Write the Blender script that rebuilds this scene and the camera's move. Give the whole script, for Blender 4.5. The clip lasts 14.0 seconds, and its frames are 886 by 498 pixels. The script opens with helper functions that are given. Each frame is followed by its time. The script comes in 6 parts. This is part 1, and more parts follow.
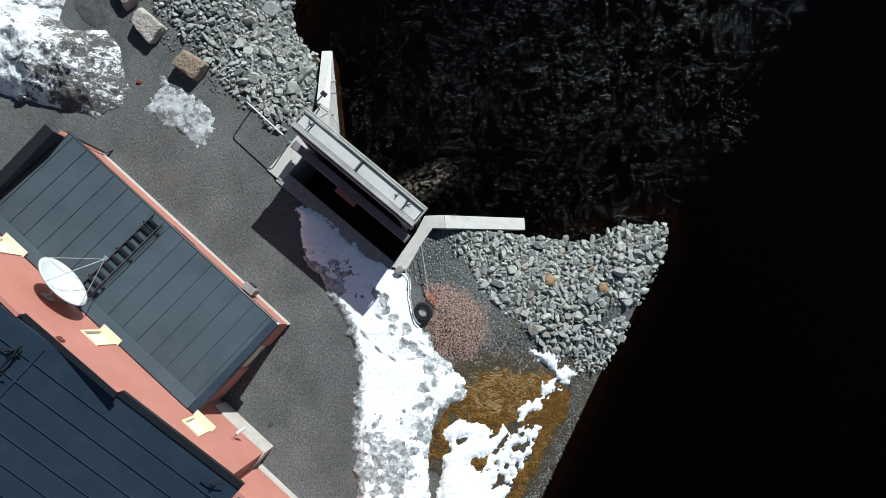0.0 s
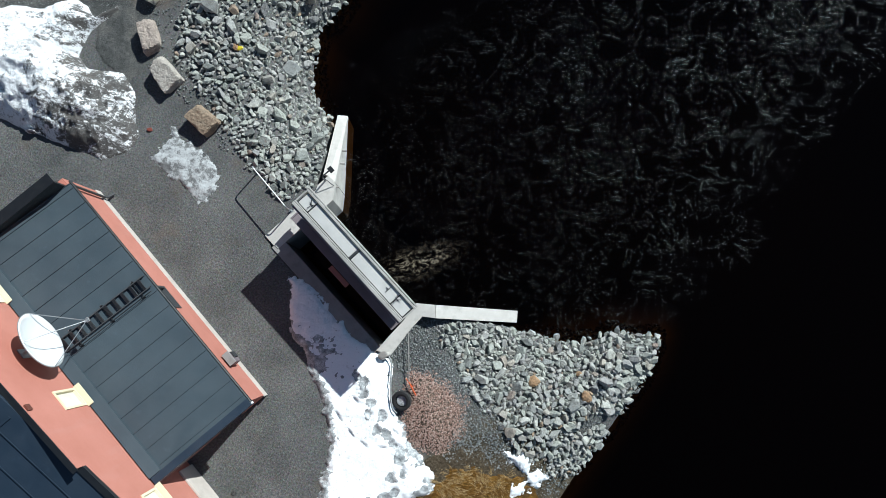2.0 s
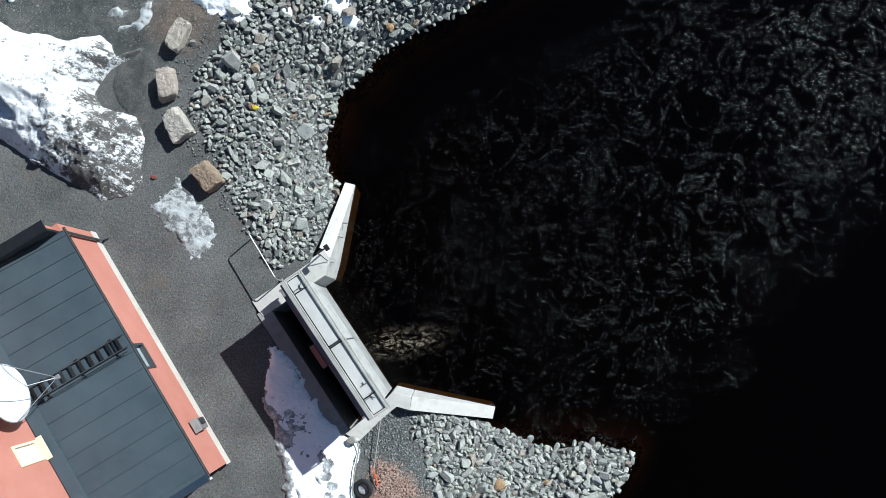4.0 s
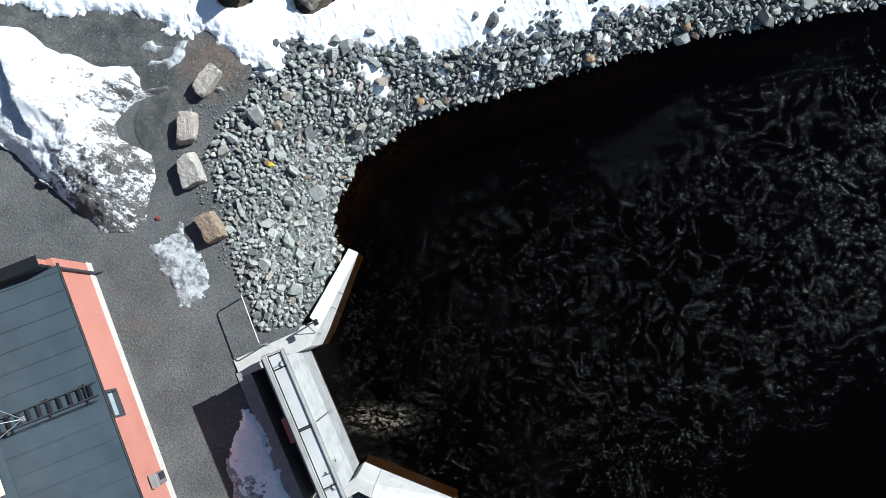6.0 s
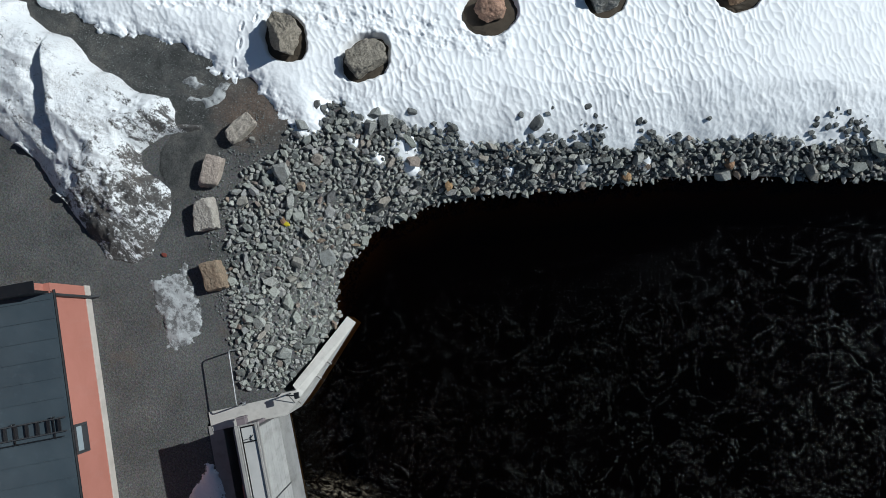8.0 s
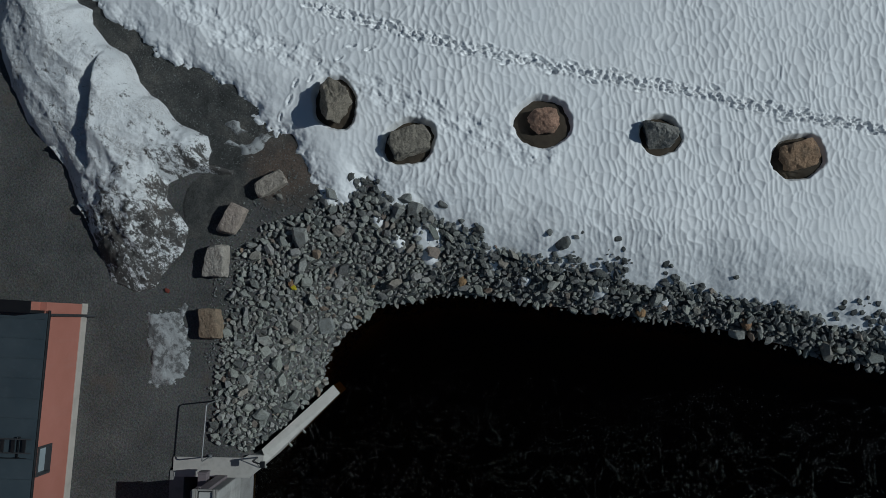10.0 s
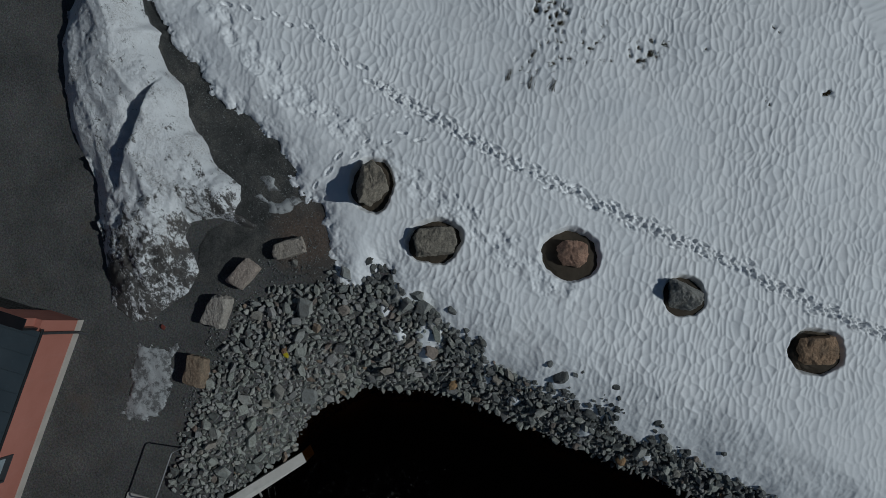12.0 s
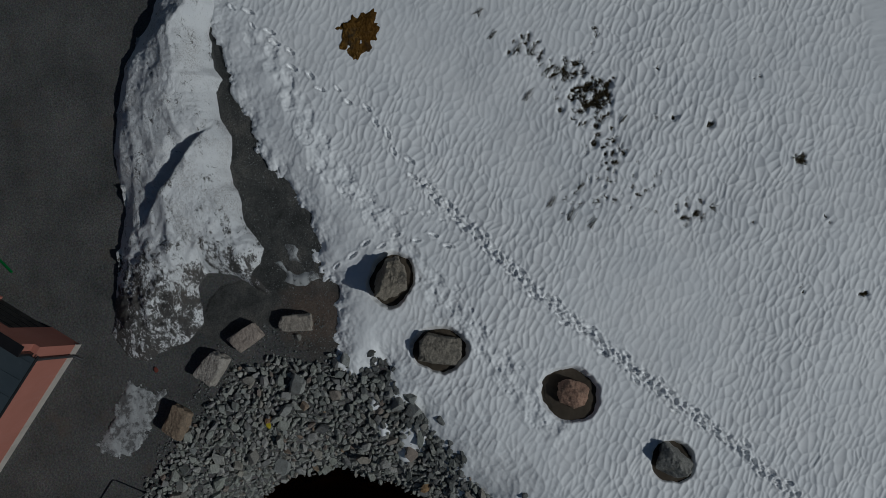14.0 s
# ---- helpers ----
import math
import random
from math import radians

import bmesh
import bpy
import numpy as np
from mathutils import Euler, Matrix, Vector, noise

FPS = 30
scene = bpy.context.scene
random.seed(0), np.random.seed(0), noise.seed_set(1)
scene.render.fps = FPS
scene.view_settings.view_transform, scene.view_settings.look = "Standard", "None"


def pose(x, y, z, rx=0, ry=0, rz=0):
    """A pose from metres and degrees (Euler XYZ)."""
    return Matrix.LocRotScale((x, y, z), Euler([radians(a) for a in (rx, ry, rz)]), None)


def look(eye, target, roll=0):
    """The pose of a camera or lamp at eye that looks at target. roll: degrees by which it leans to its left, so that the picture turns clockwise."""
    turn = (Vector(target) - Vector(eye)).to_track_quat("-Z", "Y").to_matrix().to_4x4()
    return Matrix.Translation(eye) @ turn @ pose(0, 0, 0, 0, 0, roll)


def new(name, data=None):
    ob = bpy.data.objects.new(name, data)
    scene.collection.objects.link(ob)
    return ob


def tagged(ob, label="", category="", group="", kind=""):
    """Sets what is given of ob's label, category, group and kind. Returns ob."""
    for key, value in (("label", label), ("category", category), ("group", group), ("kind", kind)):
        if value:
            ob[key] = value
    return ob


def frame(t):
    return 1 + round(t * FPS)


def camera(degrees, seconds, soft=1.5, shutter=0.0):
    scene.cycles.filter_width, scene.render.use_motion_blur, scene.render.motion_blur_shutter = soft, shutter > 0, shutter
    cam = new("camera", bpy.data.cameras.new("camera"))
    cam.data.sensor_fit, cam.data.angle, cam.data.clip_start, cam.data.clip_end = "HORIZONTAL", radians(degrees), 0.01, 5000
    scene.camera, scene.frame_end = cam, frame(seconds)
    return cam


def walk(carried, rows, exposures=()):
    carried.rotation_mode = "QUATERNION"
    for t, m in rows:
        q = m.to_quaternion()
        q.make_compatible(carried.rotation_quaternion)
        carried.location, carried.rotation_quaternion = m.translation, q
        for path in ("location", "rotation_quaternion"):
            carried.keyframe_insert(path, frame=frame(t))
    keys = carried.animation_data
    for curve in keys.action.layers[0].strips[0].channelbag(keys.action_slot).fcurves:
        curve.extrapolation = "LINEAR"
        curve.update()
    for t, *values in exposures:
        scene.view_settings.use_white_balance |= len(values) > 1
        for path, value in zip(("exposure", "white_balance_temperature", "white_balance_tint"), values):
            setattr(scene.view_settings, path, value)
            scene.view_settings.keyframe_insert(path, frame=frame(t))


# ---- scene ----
cam = camera(60.0, 14.0, soft=0.5)
TILT = 5.41  # degrees by which the camera looks ahead of straight down
ROWS = [
    (0.0, -0.000, -0.001, 26.000, -0.00),
    (0.5, 0.118, 0.756, 25.997, 1.82),
    (1.0, 0.218, 1.526, 25.996, 3.69),
    (1.5, 0.300, 2.307, 25.996, 5.62),
    (2.0, 0.360, 3.096, 25.994, 7.61),
    (2.5, 0.400, 3.892, 25.992, 9.69),
    (3.0, 0.415, 4.697, 25.989, 11.79),
    (3.5, 0.400, 5.504, 25.986, 13.91),
    (4.0, 0.350, 6.306, 25.983, 16.06),
    (4.5, 0.260, 7.099, 25.975, 18.29),
    (5.0, 0.125, 7.878, 25.960, 20.67),
    (5.5, -0.057, 8.642, 25.938, 23.23),
    (6.0, -0.289, 9.394, 25.911, 25.99),
    (6.5, -0.572, 10.141, 25.886, 28.87),
    (7.0, -0.906, 10.881, 25.867, 31.80),
    (7.5, -1.292, 11.602, 25.856, 34.78),
    (8.0, -1.728, 12.302, 25.851, 37.85),
    (8.5, -2.210, 12.980, 25.852, 41.05),
    (9.0, -2.736, 13.637, 25.860, 44.36),
    (9.5, -3.302, 14.271, 25.873, 47.74),
    (10.0, -3.909, 14.879, 25.890, 51.18),
    (10.5, -4.557, 15.457, 25.911, 54.64),
    (11.0, -5.253, 15.999, 25.932, 58.16),
    (11.5, -6.008, 16.498, 25.951, 61.82),
    (12.0, -6.815, 16.945, 25.971, 65.57),
    (12.5, -7.658, 17.333, 25.997, 69.22),
    (13.0, -8.520, 17.656, 26.034, 72.65),
    (13.5, -9.391, 17.908, 26.082, 75.88),
    (14.0, -10.281, 18.093, 26.140, 78.96),
]
# stops, kelvin, tint: the clip's camera stops down as the snow fills its view
EXPOSURES = [(0.0, 0.42, 5960, 2), (3.0, 0.54, 5900, 2), (6.5, 0.80, 5820, 4), (7.4, 0.26, 5850, 4), (8.0, -0.28, 6000, 4), (8.6, -0.9, 5980, 2), (9.4, -1.35, 5900, 1), (10.5, -1.43, 5820, 1), (12.0, -1.74, 5900, 3), (14.0, -2.0, 6060, 5)]
walk(cam, [(t, pose(x, y, z, TILT, 0, heading)) for t, x, y, z, heading in ROWS], EXPOSURES)

# ---- light ----
SUN_AZ, SUN_EL = 57.0, 39.0
world = bpy.data.worlds.new("sky")
scene.world = world
world.use_nodes = True
wt = world.node_tree
sky = wt.nodes.new("ShaderNodeTexSky")
sky.sky_type = "NISHITA"
sky.sun_disc = False
sky.sun_elevation = radians(SUN_EL)
sky.sun_rotation = radians(90 - SUN_AZ)
sky.air_density, sky.dust_density, sky.ozone_density = 1.0, 0.0, 0.6
wt.links.new(sky.outputs[0], wt.nodes["Background"].inputs[0])
wt.nodes["Background"].inputs[1].default_value = 0.05
sun_data = bpy.data.lights.new("sun", "SUN")
sun_data.energy, sun_data.angle, sun_data.color = 4.9, radians(0.53), (1.0, 0.975, 0.94)
sun = new("sun", sun_data)
sun_way = Vector((math.cos(radians(SUN_EL)) * math.cos(radians(SUN_AZ)), math.cos(radians(SUN_EL)) * math.sin(radians(SUN_AZ)), math.sin(radians(SUN_EL))))
sun.matrix_world = look(sun_way * 60, (0, 0, 0))


# ---- materials ----
class Mat:
    """A small builder for node materials, in world metres."""

    def __init__(self, name, rough=0.8, metal=0.0, spec=0.5):
        self.m = bpy.data.materials.new(name)
        self.m.use_nodes = True
        self.t = self.m.node_tree
        self.b = self.t.nodes["Principled BSDF"]
        self.b.inputs["Roughness"].default_value = rough
        self.b.inputs["Metallic"].default_value = metal
        self.b.inputs["Specular IOR Level"].default_value = spec
        self.pos = self.t.nodes.new("ShaderNodeNewGeometry").outputs["Position"]

    def node(self, kind, **values):
        n = self.t.nodes.new(kind)
        for k, v in values.items():
            n.inputs[k.replace("_", " ")].default_value = v
        return n

    def link(self, a, b):
        self.t.links.new(a, b)
        return self

    def mapped(self, scale=(1, 1, 1), turn=0.0, vec=None):
        n = self.t.nodes.new("ShaderNodeMapping")
        n.inputs["Scale"].default_value = scale
        n.inputs["Rotation"].default_value = (0, 0, radians(turn))
        self.link(vec or self.pos, n.inputs["Vector"])
        return n.outputs[0]

    def noise(self, scale, detail=4.0, rough=0.55, vec=None, distort=0.0):
        n = self.node("ShaderNodeTexNoise", Scale=scale, Detail=detail, Roughness=rough, Distortion=distort)
        self.link(vec or self.pos, n.inputs["Vector"])
        return n.outputs["Fac"]

    def voronoi(self, scale, feature="F1", vec=None, out="Distance"):
        n = self.node("ShaderNodeTexVoronoi", Scale=scale)
        n.feature = feature
        self.link(vec or self.pos, n.inputs["Vector"])
        return n.outputs[out]

    def ramp(self, fac, stops):
        n = self.t.nodes.new("ShaderNodeValToRGB")
        while len(n.color_ramp.elements) < len(stops):
            n.color_ramp.elements.new(0.5)
        for e, (p, c) in zip(n.color_ramp.elements, stops):
            e.position = p
            e.color = (*c, 1) if hasattr(c, "__len__") else (c, c, c, 1)
        self.link(fac, n.inputs[0])
        return n.outputs[0]

    def mix(self, fac, a, b, mode="MIX"):
        n = self.t.nodes.new("ShaderNodeMix")
        n.data_type, n.blend_type = "RGBA", mode
        for v, i in ((fac, 0), (a, 6), (b, 7)):
            if hasattr(v, "is_linked"):
                self.link(v, n.inputs[i])
            elif i == 0:
                n.inputs[0].default_value = v
            else:
                n.inputs[i].default_value = (*v, 1)
        return n.outputs[2]

    def math(self, op, a, b=0.0):
        n = self.t.nodes.new("ShaderNodeMath")
        n.operation = op
        for i, v in enumerate((a, b)):
            if hasattr(v, "is_linked"):
                self.link(v, n.inputs[i])
            else:
                n.inputs[i].default_value = v
        return n.outputs[0]

    def axis(self, k):
        n = self.t.nodes.new("ShaderNodeSeparateXYZ")
        self.link(self.pos, n.inputs[0])
        return n.outputs[k]

    def color(self, c):
        if hasattr(c, "is_linked"):
            self.link(c, self.b.inputs["Base Color"])
        else:
            self.b.inputs["Base Color"].default_value = (*c, 1)
        return self

    def rough(self, r):
        self.link(r, self.b.inputs["Roughness"])
        return self

    def bump(self, height, dist, strength=1.0):
        n = self.node("ShaderNodeBump", Strength=strength, Distance=dist)
        self.link(height, n.inputs["Height"])
        if self.b.inputs["Normal"].is_linked:
            self.link(self.b.inputs["Normal"].links[0].from_socket, n.inputs["Normal"])
        self.link(n.outputs[0], self.b.inputs["Normal"])
        return self

    def random_object(self):
        return self.t.nodes.new("ShaderNodeObjectInfo").outputs["Random"]

    def random_island(self):
        return self.t.nodes.new("ShaderNodeNewGeometry").outputs["Random Per Island"]


def gravel_ground():
    s = Mat("gravel_yard", 0.95, spec=0.2)
    fine = s.noise(15, 8, 0.85)
    speck = s.voronoi(26, out="Color")
    base = s.ramp(s.noise(0.55, 5, 0.6), [(0.32, (0.074, 0.075, 0.073)), (0.68, (0.128, 0.126, 0.121))])
    base = s.mix(0.9, base, s.ramp(fine, [(0.34, 0.12), (0.5, 0.5), (0.66, 0.95)]), "OVERLAY")
    base = s.mix(0.12, base, speck, "SOFT_LIGHT")
    base = s.mix(s.math("MULTIPLY", s.ramp(s.noise(0.9, 3), [(0.6, 0.0), (0.72, 1.0)]), 0.35), base, (0.128, 0.1, 0.076))
    # damp brown soil and moss on the southern tongue
    wet = s.noise(1.6, 5, 0.65)
    soil = s.mix(s.ramp(s.noise(3.0, 5), [(0.38, 0.0), (0.6, 1.0)]), (0.056, 0.044, 0.028), (0.12, 0.096, 0.064))
    d = s.node("ShaderNodeVectorMath", )
    d.operation = "DISTANCE"
    s.link(s.mapped((1, 1, 0)), d.inputs[0])
    d.inputs[1].default_value = (3.4, -3.6, 0)
    zone = s.ramp(s.math("ADD", s.math("MULTIPLY", d.outputs["Value"], 0.13), s.math("MULTIPLY", wet, 0.5)), [(0.66, 1.0), (0.84, 0.0)])
    base = s.mix(zone, base, soil)
    # earth trodden between the snow heap and the field
    d2 = s.node("ShaderNodeVectorMath")
    d2.operation = "DISTANCE"
    s.link(s.mapped((1, 1, 0)), d2.inputs[0])
    d2.inputs[1].default_value = (-11.6, 13.9, 0)
    earth = s.ramp(s.math("ADD", s.math("MULTIPLY", d2.outputs["Value"], 0.3), s.math("MULTIPLY", wet, 0.5)), [(0.42, 1.0), (0.75, 0.0)])
    base = s.mix(s.math("MULTIPLY", earth, 0.7), base, (0.12, 0.084, 0.06))
    # river bed: brown under the water line, near black further down
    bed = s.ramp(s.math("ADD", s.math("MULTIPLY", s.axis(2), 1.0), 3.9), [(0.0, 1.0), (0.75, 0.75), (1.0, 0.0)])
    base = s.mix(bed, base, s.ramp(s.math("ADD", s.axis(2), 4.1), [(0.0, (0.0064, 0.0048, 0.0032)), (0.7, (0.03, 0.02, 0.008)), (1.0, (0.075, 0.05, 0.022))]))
    s.color(base)
    s.bump(fine, 0.04, 0.9)
    s.bump(s.noise(1.2, 3), 0.06, 0.4)
    return s.m


def snow(name, dirty):
    s = Mat(name, 0.62, spec=0.35)
    base = s.ramp(s.noise(0.7, 4), [(0.3, (0.85, 0.865, 0.88)), (0.7, (0.90, 0.905, 0.91))])
    grime = s.noise(9, 5, 0.7)
    if dirty == "heap":
        big = s.noise(1.5, 6, 0.7, s.mapped((1.0, 1.3, 0.6), 25), 0.5)
        along = s.ramp(s.math("ADD", s.math("MULTIPLY", s.axis(0), 0.14), 2.42), [(0.0, 0.0), (0.30, 0.06), (0.45, 0.25), (0.60, 0.52), (0.78, 0.49), (1.0, 0.45)])
        streak = s.noise(6.0, 9, 0.85, s.mapped((0.9, 1.3, 0.8), 35), 0.6)
        big, streak = (s.ramp(v, [(0.34, 0.0), (0.66, 1.0)]) for v in (big, streak))
        flank = s.math("ADD", s.math("MULTIPLY", s.axis(0), 0.21), s.math("MULTIPLY", s.axis(1), 0.98))
        flank = s.ramp(s.math("MULTIPLY", s.math("SUBTRACT", flank, 4.75), 0.4), [(0.05, 1.0), (0.75, 0.0)])
        along = s.math("ADD", along, s.math("MULTIPLY", flank, s.math("MULTIPLY", along, 0.12)))
        mask = s.ramp(s.math("ADD", s.math("ADD", s.math("MULTIPLY", big, 0.45), s.math("MULTIPLY", streak, 0.58)), s.math("MULTIPLY", along, 0.62)), [(0.69, 0.0), (0.83, 1.0)])
        base = s.mix(s.math("MULTIPLY", mask, 0.94), base, s.ramp(s.noise(22, 4, 0.7), [(0.35, (0.010, 0.009, 0.008)), (0.65, (0.07, 0.06, 0.05))]))
        brown = s.math("MULTIPLY", s.ramp(s.noise(18, 5, 0.85), [(0.47, 0.0), (0.60, 1.0)]), s.ramp(s.noise(0.9, 4, 0.6), [(0.46, 0.0), (0.6, 1.0)]))
        base = s.mix(s.math("MULTIPLY", brown, 0.5), base, (0.14, 0.10, 0.07))
        speck = s.ramp(s.noise(34, 2, 0.6), [(0.28, 1.0), (0.35, 0.0)])
        base = s.mix(s.math("MULTIPLY", speck, 0.6), base, (0.12, 0.10, 0.08))
        low = s.ramp(s.math("ADD", s.axis(2), s.math("MULTIPLY", grime, 0.35)), [(0.06, 1.0), (0.2, 0.0)])
        base = s.mix(s.math("MULTIPLY", low, 0.85), base, (0.05, 0.045, 0.04))
    elif dirty == "ice":
        mask = s.ramp(s.noise(2.6, 9, 0.78), [(0.44, 1.0), (0.53, 0.0)])
        base = s.mix(s.math("MULTIPLY", mask, 0.92), (0.41, 0.42, 0.42), (0.12, 0.12, 0.118))
    elif dirty == "slush":
        base = s.ramp(s.noise(5, 7, 0.78), [(0.36, (0.13, 0.137, 0.138)), (0.5, (0.33, 0.342, 0.345)), (0.64, (0.66, 0.67, 0.67))])
    elif dirty == "bank":
        mask = s.ramp(s.noise(2.0, 7, 0.72), [(0.31, 1.0), (0.39, 0.0)])
        base = s.mix(s.math("MULTIPLY", mask, 0.45), base, (0.36, 0.37, 0.37))
        base = s.mix(s.math("MULTIPLY", s.ramp(s.noise(11, 3), [(0.28, 1.0), (0.33, 0.0)]), 0.6), base, (0.12, 0.1, 0.08))
    else:
        mask = s.ramp(s.noise(30, 2, 0.6), [(0.17, 1.0), (0.21, 0.0)])
        base = s.mix(s.math("MULTIPLY", mask, 0.35), base, (0.2, 0.17, 0.13))
    s.color(base)
    s.bump(s.noise(60, 3, 0.7), 0.006 if dirty == "" else 0.012, 0.6)
    s.bump(s.noise(14, 5, 0.7), {"": 0.008, "heap": 0.12}.get(dirty, 0.035), 0.7)
    return s.m


def rock(name, ramp, island=False, scale=6.0):
    s = Mat(name, 0.88, spec=0.3)
    r = s.random_island() if island else s.random_object()
    tint = s.ramp(r, ramp)
    grain = s.ramp(s.noise(scale * 5, 6, 0.8), [(0.3, 0.18), (0.7, 0.8)])
    c = s.mix(0.65, tint, grain, "OVERLAY")
    c = s.mix(s.math("MULTIPLY", s.ramp(s.noise(scale, 5, 0.6), [(0.5, 0.0), (0.68, 1.0)]), 0.45), c, (0.13, 0.115, 0.09))
    wet = s.ramp(s.math("ADD", s.axis(2), 2.95), [(0.30, 1.0), (0.42, 0.0)])
    c = s.mix(wet, c, (0.036, 0.023, 0.010))
    s.color(c)
    s.bump(s.noise(scale * 2.2, 6, 0.75), 0.06, 0.9)
    if scale < 5:
        s.bump(s.noise(scale * 1.1, 5, 0.7), 0.12, 0.7)
    return s.m


RIPRAP_TINTS = [(0.0, (0.184, 0.194, 0.183)), (0.14, (0.378, 0.39, 0.349)), (0.3, (0.259, 0.267, 0.258)), (0.46, (0.453, 0.451, 0.41)), (0.6, (0.313, 0.328, 0.288)), (0.74, (0.409, 0.4, 0.38)), (0.87, (0.205, 0.205, 0.202)), (0.94, (0.356, 0.334, 0.288)), (0.985, (0.248, 0.194, 0.166)), (0.997, (0.356, 0.267, 0.183))]
M_GROUND = gravel_ground()
M_SLUSH = snow("wet_slush", "slush")
M_SNOW, M_HEAP, M_BANK, M_ICE = snow("snow_field", ""), snow("snow_heap", "heap"), snow("snow_trampled", "bank"), snow("snow_ice", "ice")
M_STONE, M_STONES = rock("riprap_stone", RIPRAP_TINTS), rock("riprap_stones", RIPRAP_TINTS, True)
M_PEBBLE = rock("red_pebbles", [(0.0, (0.24, 0.135, 0.105)), (0.5, (0.42, 0.27, 0.22)), (0.9, (0.58, 0.44, 0.375))], True, 20)
M_GRAVEL = rock("grey_gravel", [(0.0, (0.13, 0.14, 0.14)), (0.5, (0.22, 0.235, 0.232)), (0.9, (0.33, 0.34, 0.33))], True, 20)
M_GRANITE = rock("granite_block", [(0.0, (0.47, 0.405, 0.335)), (0.5, (0.50, 0.455, 0.40)), (1.0, (0.48, 0.40, 0.34))], scale=4.0)
M_FIELDSTONE = rock("field_boulder", [(0.0, (0.27, 0.243, 0.20)), (0.5, (0.30, 0.262, 0.21)), (1.0, (0.25, 0.235, 0.205))], scale=3.0)
M_OCHRE = rock("ochre_stone", [(0.0, (0.336, 0.216, 0.112)), (1.0, (0.32, 0.192, 0.12))])


def plaster():
    s = Mat("red_plaster", 0.9, spec=0.2)
    c = s.ramp(s.noise(0.8, 5, 0.6), [(0.3, (0.376, 0.152, 0.114)), (0.7, (0.432, 0.182, 0.141))])
    c = s.mix(s.math("MULTIPLY", s.ramp(s.noise(2.5, 4, 0.6, s.mapped((1, 1, 0.2))), [(0.55, 0.0), (0.75, 1.0)]), 0.22), c, (0.416, 0.232, 0.196))
    s.color(c).bump(s.noise(70, 3, 0.7), 0.008, 0.7)
    return s.m


def concrete(name, a, b, stain=0.35):
    s = Mat(name, 0.85, spec=0.3)
    c = s.ramp(s.noise(1.3, 6, 0.65), [(0.3, a), (0.7, b)])
    c = s.mix(s.math("MULTIPLY", s.ramp(s.noise(3.2, 5, 0.6, s.mapped((1, 1, 0.25))), [(0.52, 0.0), (0.75, 1.0)]), stain), c, (0.104, 0.096, 0.08))
    s.color(c).bump(s.noise(40, 4, 0.7), 0.012, 0.6)
    return s.m


def painted(name, c, rough=0.45, metal=0.0, vary=0.12):
    s = Mat(name, rough, metal)
    dark = tuple(v * (1 - vary) for v in c)
    light = tuple(min(1, v * (1 + vary)) for v in c)
    s.color(s.ramp(s.noise(1.4, 5, 0.6), [(0.3, dark), (0.7, light)]))
    s.rough(s.ramp(s.noise(5, 4), [(0.3, max(0.05, rough - 0.08)), (0.7, min(1, rough + 0.1))]))
    s.bump(s.noise(30, 3, 0.6), 0.004, 0.4)
    return s.m


def roof_felt(name, a, b):
    s = Mat(name, 0.55, spec=0.4)
    c = s.ramp(s.noise(0.8, 5, 0.6), [(0.3, a), (0.7, b)])
    c = s.mix(s.math("MULTIPLY", s.ramp(s.noise(5, 4, 0.7), [(0.58, 0.0), (0.8, 1.0)]), 0.25), c, tuple(v * 2 for v in b))
    s.color(c).rough(s.ramp(s.noise(2, 4), [(0.3, 0.42), (0.7, 0.62)])).bump(s.noise(1.7, 3), 0.03, 0.35)
    s.bump(s.noise(90, 2, 0.7), 0.003, 0.5)
    return s.m


M_PLASTER = plaster()
M_CONCRETE = concrete("pale_concrete", (0.4, 0.38, 0.352), (0.496, 0.476, 0.444), 0.3)
M_OLD = concrete("grey_concrete", (0.192, 0.188, 0.184), (0.288, 0.28, 0.268), 0.5)
M_PLINTH = concrete("plinth_concrete", (0.42, 0.375, 0.335), (0.52, 0.475, 0.43), 0.2)
M_ROOF = roof_felt("slate_grey_roof_sheet", (0.0352, 0.0496, 0.0608), (0.048, 0.0656, 0.0784))
M_ROOF2 = roof_felt("blue_black_roof_sheet", (0.0128, 0.0225, 0.037), (0.0176, 0.029, 0.046))
M_BLACK = painted("black_painted_steel", (0.0096, 0.0104, 0.012), 0.4)
M_DARK = painted("dark_grey_steel", (0.04, 0.0416, 0.0448), 0.5)
M_CREAM = painted("cream_paint", (0.66, 0.585, 0.40), 0.5)
M_WHITE = painted("white_enamel", (0.624, 0.632, 0.632), 0.35, vary=0.05)
M_GALV = painted("galvanised_steel", (0.368, 0.376, 0.384), 0.42, 0.75)
M_BOARD = concrete("weathered_board", (0.30, 0.295, 0.285), (0.40, 0.39, 0.375), 0.35)
M_DECK = painted("pale_grey_deck", (0.45, 0.44, 0.42), 0.6)
M_FRAME = painted("weathered_pale_steel", (0.336, 0.32, 0.296), 0.6, 0.2, 0.2)
M_MAUVE = painted("dull_mauve_steel", (0.165, 0.138, 0.148), 0.6, 0.0, 0.2)
# blue-grey pane colour: the sky's reflection is painted in
M_SKYPANE = painted("pane_with_painted_reflection", (0.288, 0.336, 0.36), 0.12)
M_CREAMPANE = painted("cream_shutter_board", (0.66, 0.62, 0.50), 0.5)
M_SIGN = painted("faded_red_board", (0.336, 0.128, 0.104), 0.6)
M_BRICK = painted("old_red_brick", (0.16, 0.04, 0.028), 0.9)
